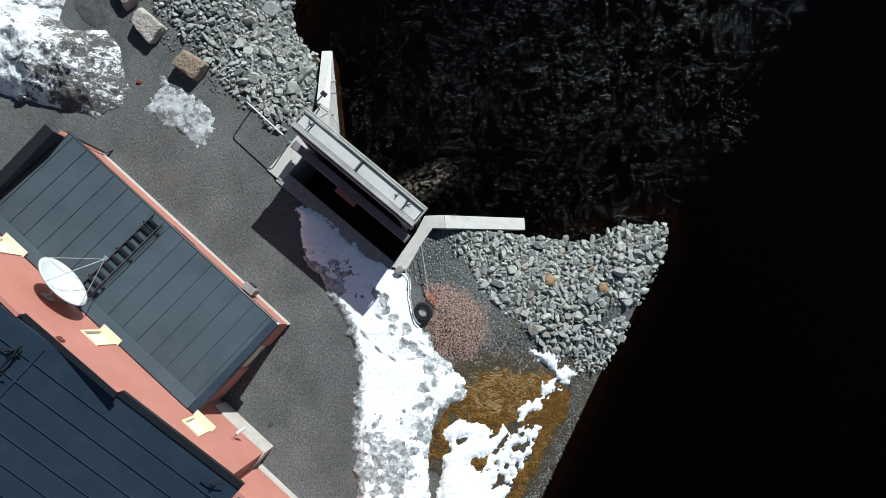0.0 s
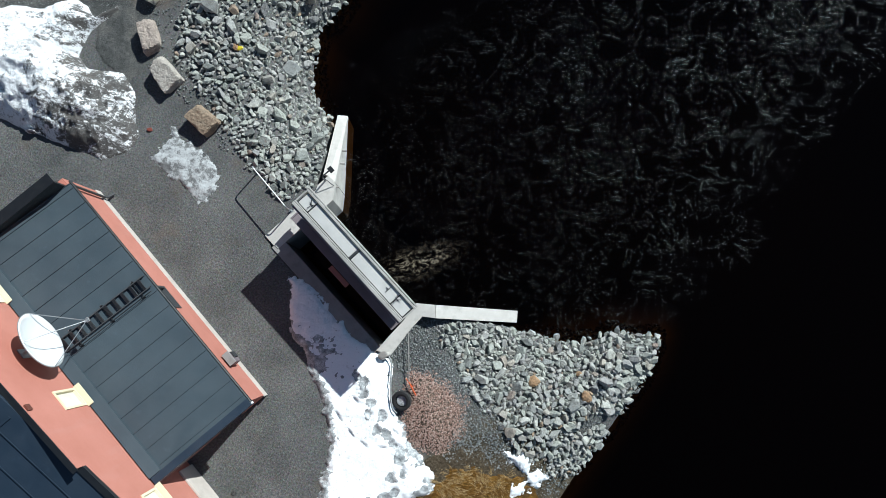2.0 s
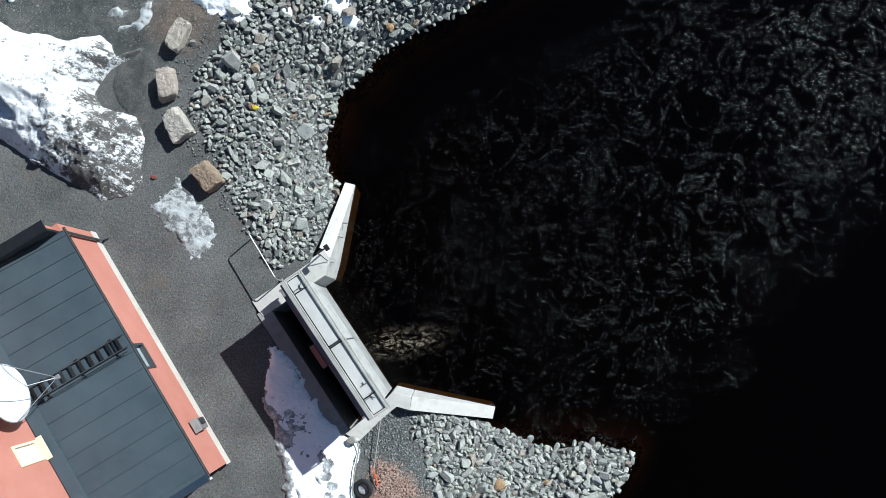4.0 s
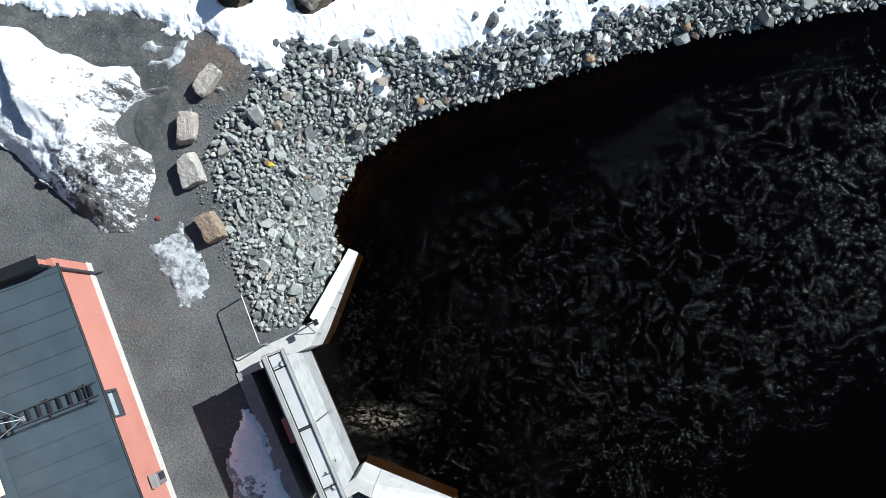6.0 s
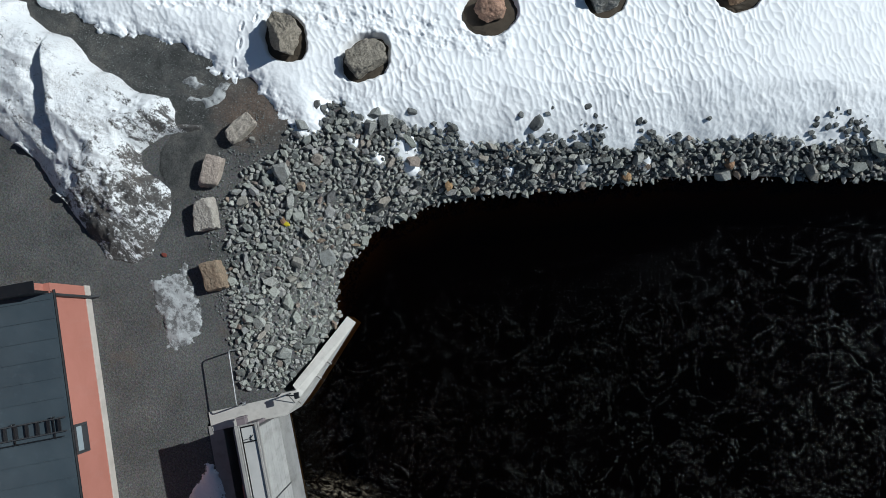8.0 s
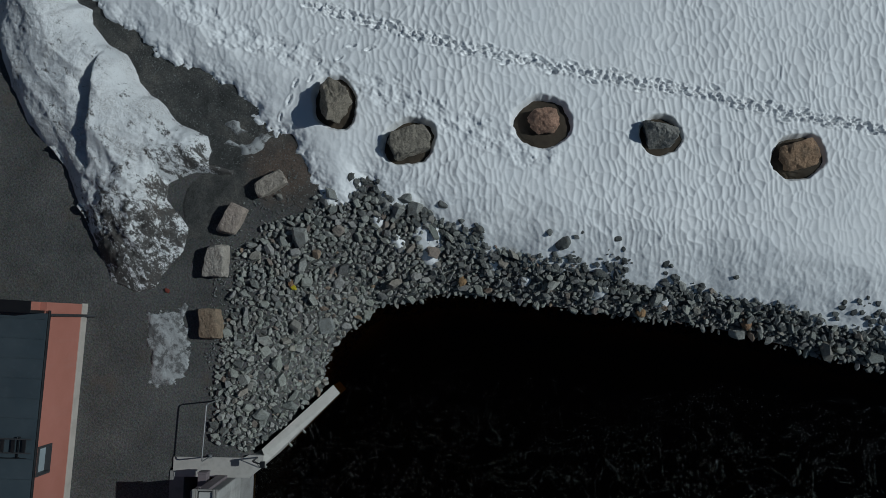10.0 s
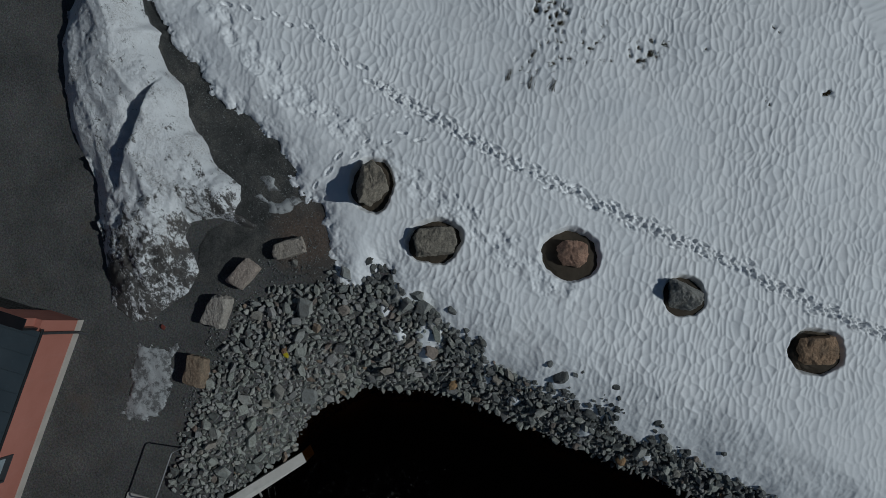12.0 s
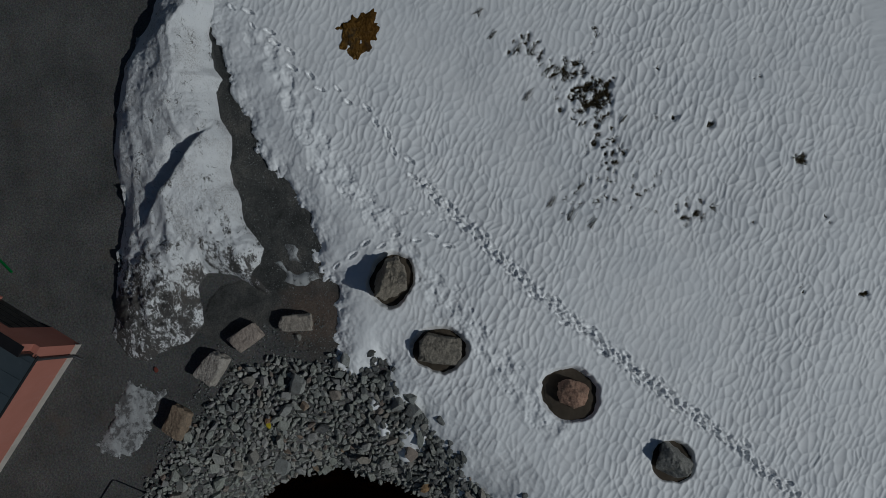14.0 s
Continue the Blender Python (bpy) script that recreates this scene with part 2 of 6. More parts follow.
M_RUBBER = painted("black_rubber", (0.0128, 0.0128, 0.0136), 0.75)
M_ORANGE = painted("orange_plastic", (0.576, 0.096, 0.024), 0.45)
M_GREEN = painted("green_plastic", (0, 0.128, 0.024), 0.4)
M_HOSE = painted("grey_hose", (0.24, 0.248, 0.248), 0.55)
M_BROWNMETAL = painted("red_brown_metal", (0.112, 0.036, 0.024), 0.5)


def glass():
    s = Mat("window_glass", 0.05)
    s.color((0.048, 0.068, 0.076))
    s.b.inputs["Specular IOR Level"].default_value = 0.9
    return s.m


def grass(name, a, b, c2):
    s = Mat(name, 0.9, spec=0.15)
    r = s.random_island()
    c = s.ramp(r, [(0.0, a), (0.5, b), (1.0, c2)])
    s.color(c)
    return s.m


def moss():
    s = Mat("moss_and_dead_grass", 0.95, spec=0.1)
    v = s.mapped((1.0, 1.7, 1.0), 35)
    c = s.ramp(s.noise(5.5, 7, 0.75, v, 1.6), [(0.36, (0.022, 0.012, 0.004)), (0.45, (0.105, 0.052, 0.009)), (0.56, (0.235, 0.125, 0.030)), (0.70, (0.44, 0.285, 0.12))])
    soil = s.ramp(s.noise(16, 6, 0.8), [(0.34, (0.02, 0.0144, 0.008)), (0.52, (0.068, 0.0496, 0.0288)), (0.68, (0.136, 0.112, 0.08))])
    c = s.mix(s.ramp(s.noise(1.6, 6, 0.7), [(0.53, 0.0), (0.63, 1.0)]), c, soil)
    c = s.mix(s.math("MULTIPLY", s.ramp(s.noise(1.0, 3, 0.5), [(0.42, 0.0), (0.58, 1.0)]), 0.6), c, (0.104, 0.048, 0.0096))
    s.color(c)
    s.bump(s.noise(9, 6, 0.75, v), 0.09, 1.0)
    return s.m


def water_surface():
    s = Mat("river_water", 0.08)
    t = s.t
    # rough water along the current, slack water aside from it
    far = s.ramp(s.math("ADD", s.math("ADD", s.math("MULTIPLY", s.axis(0), 0.055), s.math("MULTIPLY", s.axis(1), -0.030)), s.math("MULTIPLY", s.noise(0.22, 3), 0.34)), [(0.30, 1.0), (0.60, 0.0)])
    lee = s.ramp(s.math("MULTIPLY", s.math("SUBTRACT", s.axis(1), s.axis(0)), 0.05), [(0.62, 1.0), (0.88, 0.10)])
    # gusts, curling bands within them, and thin threads of broken water within the bands
    gust = s.ramp(s.noise(0.30, 4, 0.6, None, 0.7), [(0.46, 0.0), (0.60, 1.0)])
    band = s.ramp(s.noise(0.95, 4, 0.62, s.mapped((1.0, 1.35, 1.0), -30), 1.8), [(0.51, 0.0), (0.60, 1.0)])
    curl = s.ramp(s.math("ABSOLUTE", s.math("SUBTRACT", s.noise(0.7, 5, 0.6, s.mapped((1.0, 0.8, 1.0), -20), 2.0), 0.5)), [(0.0, 1.0), (0.045, 0.0)])
    thread = s.ramp(s.math("ABSOLUTE", s.math("SUBTRACT", s.noise(3.6, 7, 0.75, s.mapped((1.0, 1.7, 1.0), -32), 1.0), 0.5)), [(0.015, 1.0), (0.085, 0.0)])
    speck = s.ramp(s.noise(6.0, 3, 0.65, s.mapped((1.0, 1.7, 1.0), -40), 0.4), [(0.40, 0.1), (0.54, 1.0)])
    where = s.math("MAXIMUM", s.math("MULTIPLY", band, gust), s.math("MULTIPLY", curl, 0.75))
    where = s.math("MAXIMUM", where, s.math("MULTIPLY", gust, 0.06))
    power = s.ramp(s.math("MULTIPLY", s.math("MULTIPLY", lee, s.math("POWER", far, 0.6)), s.math("MULTIPLY", where, s.math("MULTIPLY", thread, speck))), [(0.08, 0.0), (0.36, 1.0)])
    v = s.mapped((1.0, 1.9, 1.0), -35)
    crest = s.node("ShaderNodeTexNoise", Scale=2.8, Detail=2.5, Roughness=0.65, Distortion=1.2)
    crest.noise_type = "RIDGED_MULTIFRACTAL"
    s.link(v, crest.inputs["Vector"])
    chop = s.math("ADD", s.math("MULTIPLY", crest.outputs["Fac"], 0.40), s.math("MULTIPLY", s.noise(6.6, 2.0, 0.6, v, 1.0), 0.75))
    bump = s.node("ShaderNodeBump", Distance=0.34)
    s.link(chop, bump.inputs["Height"])
    s.link(power, bump.inputs["Strength"])
    fres = s.node("ShaderNodeFresnel", IOR=1.17)
    s.link(bump.outputs[0], fres.inputs["Normal"])
    gloss = s.node("ShaderNodeBsdfGlossy", Roughness=0.2)
    gloss.distribution = "BECKMANN"
    gloss.inputs[0].default_value = (0.84, 0.90, 0.94, 1)
    s.link(bump.outputs[0], gloss.inputs["Normal"])
    clear = s.node("ShaderNodeBsdfTransparent")
    clear.inputs[0].default_value = (0.20, 0.122, 0.036, 1)
    m1 = t.nodes.new("ShaderNodeMixShader")
    s.link(fres.outputs[0], m1.inputs[0]).link(clear.outputs[0], m1.inputs[1]).link(gloss.outputs[0], m1.inputs[2])
    # thin brown foam below the sluice, a burst of threads
    d = s.node("ShaderNodeVectorMath")
    d.operation = "DISTANCE"
    jet = s.mapped((1, 1, 1), -25)
    s.link(s.mapped((1, 3.0, 0), 0, jet), d.inputs[0])
    d.inputs[1].default_value = (1.36, 5.05 * 3.0, 0)
    near = s.ramp(s.math("MULTIPLY", d.outputs["Value"], 0.45), [(0.0, 1.0), (0.3, 0.5), (0.95, 0.0)])
    strand = s.ramp(s.math("ABSOLUTE", s.math("SUBTRACT", s.noise(2.2, 7, 0.7, s.mapped((0.7, 1.5, 1), 0, jet), 1.6), 0.5)), [(0.0, 1.0), (0.06, 0.0)])
    froth = s.math("MULTIPLY", s.math("MULTIPLY", near, strand), s.ramp(s.noise(6, 4, 0.7), [(0.42, 0.0), (0.6, 1.0)]))
    foam = s.node("ShaderNodeBsdfDiffuse")
    foam.inputs[0].default_value = (0.46, 0.39, 0.29, 1)
    m2 = t.nodes.new("ShaderNodeMixShader")
    s.link(s.math("MULTIPLY", froth, 0.6), m2.inputs[0]).link(m1.outputs[0], m2.inputs[1]).link(foam.outputs[0], m2.inputs[2])
    s.link(m2.outputs[0], t.nodes["Material Output"].inputs["Surface"])
    return s.m


M_SOIL = concrete("wet_earth", (0.042, 0.0336, 0.024), (0.084, 0.066, 0.048), 0.3)


def bare_earth():
    s = Mat("wet_bare_earth", 0.8, spec=0.35)
    c = s.ramp(s.noise(1.0, 6, 0.7), [(0.3, (0.034, 0.035, 0.034)), (0.5, (0.085, 0.086, 0.082)), (0.68, (0.16, 0.15, 0.135))])
    c = s.mix(0.8, c, s.ramp(s.noise(26, 4, 0.8), [(0.34, 0.12), (0.5, 0.5), (0.66, 0.92)]), "OVERLAY")
    # reddish-brown soil at the eastern end of the strip
    d = s.node("ShaderNodeVectorMath")
    d.operation = "DISTANCE"
    s.link(s.mapped((1, 1, 0)), d.inputs[0])
    d.inputs[1].default_value = (-11.3, 13.9, 0)
    red = s.ramp(s.math("ADD", s.math("MULTIPLY", d.outputs["Value"], 0.35), s.math("MULTIPLY", s.noise(1.6, 5, 0.65), 0.6)), [(0.5, 1.0), (0.85, 0.0)])
    c = s.mix(s.math("MULTIPLY", red, 0.85), c, s.ramp(s.noise(14, 6, 0.8), [(0.36, (0.085, 0.062, 0.048)), (0.6, (0.235, 0.175, 0.138))]))
    s.color(c).bump(s.noise(20, 7, 0.85), 0.07, 1.0)
    return s.m


def silt():
    s = Mat("brown_gritty_soil", 0.9, spec=0.2)
    s.color(s.ramp(s.noise(16, 6, 0.8), [(0.34, (0.024, 0.0176, 0.0104)), (0.52, (0.08, 0.0592, 0.036)), (0.68, (0.176, 0.148, 0.112))]))
    s.bump(s.noise(12, 7, 0.85), 0.07, 1.0)
    return s.m


M_EARTH, M_SILT = bare_earth(), silt()
M_GLASS, M_MOSS, M_WATER = glass(), moss(), water_surface()
M_GRASS = grass("dry_dark_grass", (0.016, 0.0128, 0.008), (0.04, 0.032, 0.0176), (0.088, 0.068, 0.036))
M_STRAW = grass("yellow_dead_grass", (0.16, 0.09, 0.03), (0.33, 0.215, 0.09), (0.52, 0.39, 0.21))


# ---- shape helpers ----
def part(name, bm, material, parent=None, label="", smooth=False):
    """Links a bmesh as one mesh object under a thing or a part."""
    data = bpy.data.meshes.new(name)
    bm.to_mesh(data)
    bm.free()
    data.materials.append(material)
    if smooth:
        data.polygons.foreach_set("use_smooth", [True] * len(data.polygons))
    ob = new(name, data)
    if parent:
        ob.parent = parent
    if label:
        ob["label"] = label
    return ob


def thing(name, m, label, category, group="", kind=""):
    ob = new(name)
    ob.empty_display_size = 0.2
    ob.matrix_world = m
    return tagged(ob, label, category, group, kind)


def add_box(bm, x0, x1, y0, y1, z0, z1, bevel=0.0):
    vs = [bm.verts.new((x, y, z)) for x in (x0, x1) for y in (y0, y1) for z in (z0, z1)]
    fs = []
    for q in ((0, 1, 3, 2), (4, 6, 7, 5), (0, 4, 5, 1), (2, 3, 7, 6), (0, 2, 6, 4), (1, 5, 7, 3)):
        fs.append(bm.faces.new([vs[i] for i in q]))
    if bevel:
        es = list({e for f in fs for e in f.edges})
        bmesh.ops.bevel(bm, geom=es, offset=bevel, segments=2, affect="EDGES", profile=0.5)
    return bm


def box(x0, x1, y0, y1, z0, z1, bevel=0.0):
    bm = bmesh.new()
    add_box(bm, x0, x1, y0, y1, z0, z1, bevel)
    bmesh.ops.recalc_face_normals(bm, faces=bm.faces)
    return bm


def prism(poly, z0, z1, bevel=0.0):
    """An upright prism over a plan outline; z1 may be one height or one for each corner."""
    bm = bmesh.new()
    tops = z1 if hasattr(z1, "__len__") else [z1] * len(poly)
    a = [bm.verts.new((x, y, z0)) for x, y in poly]
    b = [bm.verts.new((x, y, z)) for (x, y), z in zip(poly, tops)]
    n = len(poly)
    for i in range(n):
        bm.faces.new((a[i], a[(i + 1) % n], b[(i + 1) % n], b[i]))
    bm.faces.new(b)
    bm.faces.new(a[::-1])
    if bevel:
        bmesh.ops.bevel(bm, geom=list(bm.edges), offset=bevel, segments=2, affect="EDGES", profile=0.5)
    bmesh.ops.recalc_face_normals(bm, faces=bm.faces)
    return bm


def add_tube(bm, points, radius, sides=8):
    """A round bar along a line of points."""
    pts = [Vector(p) for p in points]
    rings = []
    for i, p in enumerate(pts):
        d = (pts[min(i + 1, len(pts) - 1)] - pts[max(i - 1, 0)]).normalized()
        side = d.orthogonal().normalized() if abs(d.z) > 0.99 else d.cross(Vector((0, 0, 1))).normalized()
        up = side.cross(d)
        r = radius[i] if hasattr(radius, "__len__") else radius
        rings.append([bm.verts.new(p + r * (math.cos(a) * side + math.sin(a) * up)) for a in [2 * math.pi * k / sides for k in range(sides)]])
    for r0, r1 in zip(rings[:-1], rings[1:]):
        for k in range(sides):
            bm.faces.new((r0[k], r0[(k + 1) % sides], r1[(k + 1) % sides], r1[k]))
    bm.faces.new(rings[0][::-1])
    bm.faces.new(rings[-1])
    return bm


def tube(points, radius, sides=8):
    bm = add_tube(bmesh.new(), points, radius, sides)
    bmesh.ops.recalc_face_normals(bm, faces=bm.faces)
    return bm


def bent(points, radius, steps=4):
    """The points with their corners rounded."""
    pts = [Vector(p) for p in points]
    out = [pts[0]]
    for a, b, c in zip(pts[:-2], pts[1:-1], pts[2:]):
        r = min(radius, (a - b).length * 0.45, (c - b).length * 0.45)
        p, q = b + (a - b).normalized() * r, b + (c - b).normalized() * r
        out += [p.lerp(b, k / steps).lerp(b.lerp(q, k / steps), k / steps) for k in range(steps + 1)]
    return out + [pts[-1]]


# ---- fields of noise and distance, on arrays ----
def lattice(ix, iy, seed):
    h = (ix.astype(np.int64) * 374761393 + iy.astype(np.int64) * 668265263 + seed * 974634541) & 0xFFFFFFFF
    h = ((h ^ (h >> 13)) * 1274126177) & 0xFFFFFFFF
    return ((h ^ (h >> 16)) & 0xFFFF) / 65535.0


def perlin(x, y, seed=0):
    """Smooth noise from -1 to 1, one lump a metre."""
    ix, iy = np.floor(x), np.floor(y)
    fx, fy = x - ix, y - iy
    ux, uy = fx * fx * fx * (fx * (fx * 6 - 15) + 10), fy * fy * fy * (fy * (fy * 6 - 15) + 10)
    total = 0
    for dx, wx in ((0, 1 - ux), (1, ux)):
        for dy, wy in ((0, 1 - uy), (1, uy)):
            a = lattice(ix + dx, iy + dy, seed) * 2 * np.pi
            total = total + wx * wy * (np.cos(a) * (fx - dx) + np.sin(a) * (fy - dy))
    return total * 1.5


def fbm(x, y, scale, octaves=4, seed=0, gain=0.5):
    total, amp = 0, 1.0
    for k in range(octaves):
        total = total + amp * perlin(x * scale * 2 ** k, y * scale * 2 ** k, seed + k)
        amp *= gain
    return total


def line_distance(x, y, pts, closed=False):
    best = np.full(np.shape(x), 1e9)
    ring = list(pts) + ([pts[0]] if closed else [])
    for (ax, ay), (bx, by) in zip(ring[:-1], ring[1:]):
        ux, uy = bx - ax, by - ay
        s = np.clip(((x - ax) * ux + (y - ay) * uy) / (ux * ux + uy * uy), 0, 1)
        best = np.minimum(best, np.hypot(x - ax - s * ux, y - ay - s * uy))
    return best


def inside(x, y, pts):
    hit = np.zeros(np.shape(x), bool)
    for (ax, ay), (bx, by) in zip(pts, list(pts[1:]) + [pts[0]]):
        if ay != by:
            hit ^= ((ay > y) != (by > y)) & (x < (bx - ax) * (y - ay) / (by - ay) + ax)
    return hit


def depth_in(x, y, pts):
    """Distance to an outline, positive within it."""
    return np.where(inside(x, y, pts), 1, -1) * line_distance(x, y, pts, True)


# ---- plan ----
WATER = -2.6
GATE = Matrix.Translation((-6.0, 5.18, 0)) @ pose(0, 0, 0, 0, 0, -40)
HOUSE = Matrix.Translation((-11.69, 5.816, 0)) @ pose(0, 0, 0, 0, 0, -41.85)


def gate_xy(u, v):
    p = GATE @ Vector((u, v, 0))
    return p.x, p.y


SHORE_NORTH = [(-4.8, 10.1), (-5.6, 11.0), (-5.8, 11.8), (-5.9, 13.4), (-5.2, 14.4), (-4.8, 15.4), (-3.5, 16.9), (-1.9, 18.3), (0.1, 20.2), (1.9, 22.0), (3.4, 23.2), (5.3, 24.6), (8.1, 26.7), (40, 50), (400, 300)]
SHORE_SOUTH = [(3.1, 3.2), (5.4, 2.9), (6.7, 3.5), (8.4, 3.6), (8.2, 2.5), (7.0, 0.2), (5.8, -1.9), (4.5, -4.5), (3.5, -6.5), (-10, -40), (-60, -400)]
RIVER = SHORE_NORTH + [(600, 300), (600, -400)] + SHORE_SOUTH[::-1] + [gate_xy(5.2, 1.9), gate_xy(0.7, 1.9)]
PIT = [gate_xy(u, v) for u, v in ((0.6, 0.35), (5.4, 0.35), (5.3, 2.3), (0.6, 2.3))]


def bank_top(x, y):
    """The level of the land away from the river."""
    east = np.clip((x + 11.0) * 0.08, 0, 2.0) * np.clip((y - 12) / 4, 0, 1)
    return -east - 0.02 * np.clip(y - 14, 0, 10) / 10


def land(x, y):
    """The height of the ground without snow or stones."""
    wet = depth_in(x, y, RIVER)
    top = bank_top(x, y)
    z = top + 0.012 * fbm(x, y, 0.5, 2, 9)
    for shore, reach in ((SHORE_NORTH, 3.7), (SHORE_SOUTH, 5.5)):
        s = np.clip(line_distance(x, y, shore) / reach, 0, 1)
        fall = WATER + (top - WATER) * (1 - (1 - s) ** 2.1) + 0.05 * fbm(x, y, 0.6, 3, 5) * s * (1 - s) * 3
        z = np.minimum(z, fall)
    bed = WATER - 1.1 * np.clip(wet, 0, 1.6) - 0.25 * np.clip(wet - 1.6, 0, 10)
    walls = line_distance(x, y, [gate_xy(7.9, 4.65), gate_xy(5.7, 2.5), gate_xy(0.3, 2.7), gate_xy(-2.1, 4.9)])
    bed = bed - 1.6 * np.exp(-(walls / 1.0) ** 2)
    z = np.where(wet > 0, bed, z)
    # a straight drop into the intake
    gx, gy = x + 6.0, y - 5.18
    ca, sa = math.cos(radians(40)), math.sin(radians(40))
    u, v = gx * ca - gy * sa, gx * sa + gy * ca
    pit = (u > 0.3) & (u < 5.45) & (v > 0.1) & (v < 3.0)
    return np.where(pit, -4.2, z)


def axis_steps(lo, hi, step, reach, grow=1.35):
    """Even steps from lo to hi, then wider and wider ones out to the horizon."""
    mid = list(np.arange(lo, hi + step / 2, step))
    out, gap = [], step
    p = hi
    while p < reach:
        gap *= grow
        p += gap
        out.append(p)
    left, gap, p = [], step, lo
    while p > -reach:
        gap *= grow
        p -= gap
        left.append(p)
    return np.array(left[::-1] + mid + out)


def sheet(name, xs, ys, height, material, keep=None, kind="structure", label="", category="", parent=None):
    """A surface over a grid. height(x, y) gives z; keep(x, y, z) which corners count."""
    X, Y = np.meshgrid(xs, ys)
    Z = height(X, Y)
    nx, ny = len(xs), len(ys)
    idx = np.arange(nx * ny).reshape(ny, nx)
    quads = np.stack([idx[:-1, :-1], idx[:-1, 1:], idx[1:, 1:], idx[1:, :-1]], -1).reshape(-1, 4)
    verts = np.stack([X, Y, Z], -1).reshape(-1, 3)
    if keep is not None:
        ok = keep(X, Y, Z).reshape(-1)
        quads = quads[ok[quads].any(1)]
        used = np.unique(quads)
        back = np.zeros(nx * ny, int)
        back[used] = np.arange(len(used))
        verts, quads = verts[used], back[quads]
    data = bpy.data.meshes.new(name)
    data.vertices.add(len(verts))
    data.vertices.foreach_set("co", verts.astype(np.float32).ravel())
    data.loops.add(quads.size)
    data.loops.foreach_set("vertex_index", quads.astype(np.int32).ravel())
    data.polygons.add(len(quads))
    data.polygons.foreach_set("loop_start", np.arange(0, quads.size, 4, dtype=np.int32))
    data.polygons.foreach_set("use_smooth", np.ones(len(quads), bool))
    data.update()
    data.materials.append(material)
    ob = new(name, data)
    if parent:
        ob.parent = parent
    return tagged(ob, label, category, kind=kind)


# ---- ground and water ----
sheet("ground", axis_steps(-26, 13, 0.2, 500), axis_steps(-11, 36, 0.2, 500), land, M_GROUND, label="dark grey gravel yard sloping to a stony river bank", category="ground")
sheet("water", axis_steps(-8, 16, 1.0, 500), axis_steps(-8, 30, 1.0, 500), lambda x, y: np.full(x.shape, WATER), M_WATER,
      keep=lambda x, y, z: depth_in(x, y, RIVER) > -2.5, label="black peaty river water with wind-broken ripples", category="water")

# ---- snow ----
BOULDERS = [(-12.0, 16.65, 1.5, 1.12, 1.2, 8, 155, 0.2), (-9.4, 17.8, 1.62, 1.2, 0.7, 3, 75, 0.17), (-7.1, 21.8, 1.35, 1.15, 0.7, 14, 60, 0.36), (-4.2, 24.8, 1.25, 1.15, 0.75, 23, 60, 0.14), (-0.6, 28.15, 1.45, 1.15, 0.62, 31, 70, 0.24)]
FIELD = [(-60, 14.0), (-22.5, 12.0), (-21.2, 12.15), (-20.15, 12.35), (-19.6, 12.3), (-19.05, 12.5), (-18.4, 12.85), (-17.5, 12.87), (-16.55, 13.0), (-16.38, 13.47), (-15.5, 13.95), (-14.7, 14.2), (-13.85, 14.4), (-13.1, 14.15), (-12.6, 14.4), (-12.1, 14.7), (-10.4, 14.4), (-9.5, 14.3), (-8.9, 14.9), (-9.4, 15.9), (-8.7, 16.0), (-8.0, 15.6),
         (-7.4, 16.6), (-5.9, 17.1), (-4.9, 17.2), (-4.2, 18.2), (-3.4, 18.5), (-2.1, 19.9), (-0.4, 21.2), (1.0, 22.6), (3.1, 24.3), (5.4, 26.0), (8.0, 28.2), (40, 52), (400, 310), (400, 500), (-500, 500), (-500, 20)]
TRACK = [(-22.4, 13.1), (-20.7, 14.4), (-19.3, 15.1), (-18.5, 16.2), (-17.6, 17.1), (-16.4, 17.6), (-15.1, 18.25), (-13.4, 19.5), (-11.0, 21.1), (-7.8, 23.8), (-4.4, 26.9), (-1.8, 29.0), (1.0, 31.6), (6, 37)]
SIDE_TRACK = [(-12.4, 14.5), (-12.9, 15.3), (-13.25, 15.9), (-13.35, 17.0), (-13.15, 18.2), (-12.7, 19.0)]
PAWS = [(-16.2, 14.6), (-15.6, 15.3), (-14.5, 16.6), (-14.3, 17.2), (-14.0, 18.2), (-13.75, 18.9)]
# an older, thawed trail, and its way on between the boulders
OLD_TRACK = [(-21.2, 13.6), (-19.6, 14.2), (-18.86, 14.5), (-17.9, 14.8), (-16.4, 15.3), (-15.0, 16.1), (-13.6, 17.0), (-12.1, 17.7), (-10.6, 18.4), (-9.4, 19.2), (-8.3, 19.8), (-6.9, 20.4), (-5.8, 21.2)]


def steps_along(pts, stride, spread, rng):
    """Places and headings of footprints along a line."""
    out, left = [], 0.0
    for (ax, ay), (bx, by) in zip(pts[:-1], pts[1:]):
        n = math.hypot(bx - ax, by - ay)
        s = left
        while s < n:
            k = s / n
            side = spread * (1 if len(out) % 2 else -1)
            hx, hy = (bx - ax) / n, (by - ay) / n
            out.append((ax + hx * s - hy * side + rng.uniform(-0.08, 0.08), ay + hy * s + hx * side + rng.uniform(-0.08, 0.08), math.atan2(hy, hx) + rng.uniform(-0.4, 0.4), rng.uniform(0.8, 1.25)))
            s += stride * rng.uniform(0.8, 1.2)
        left = s - n
    return out


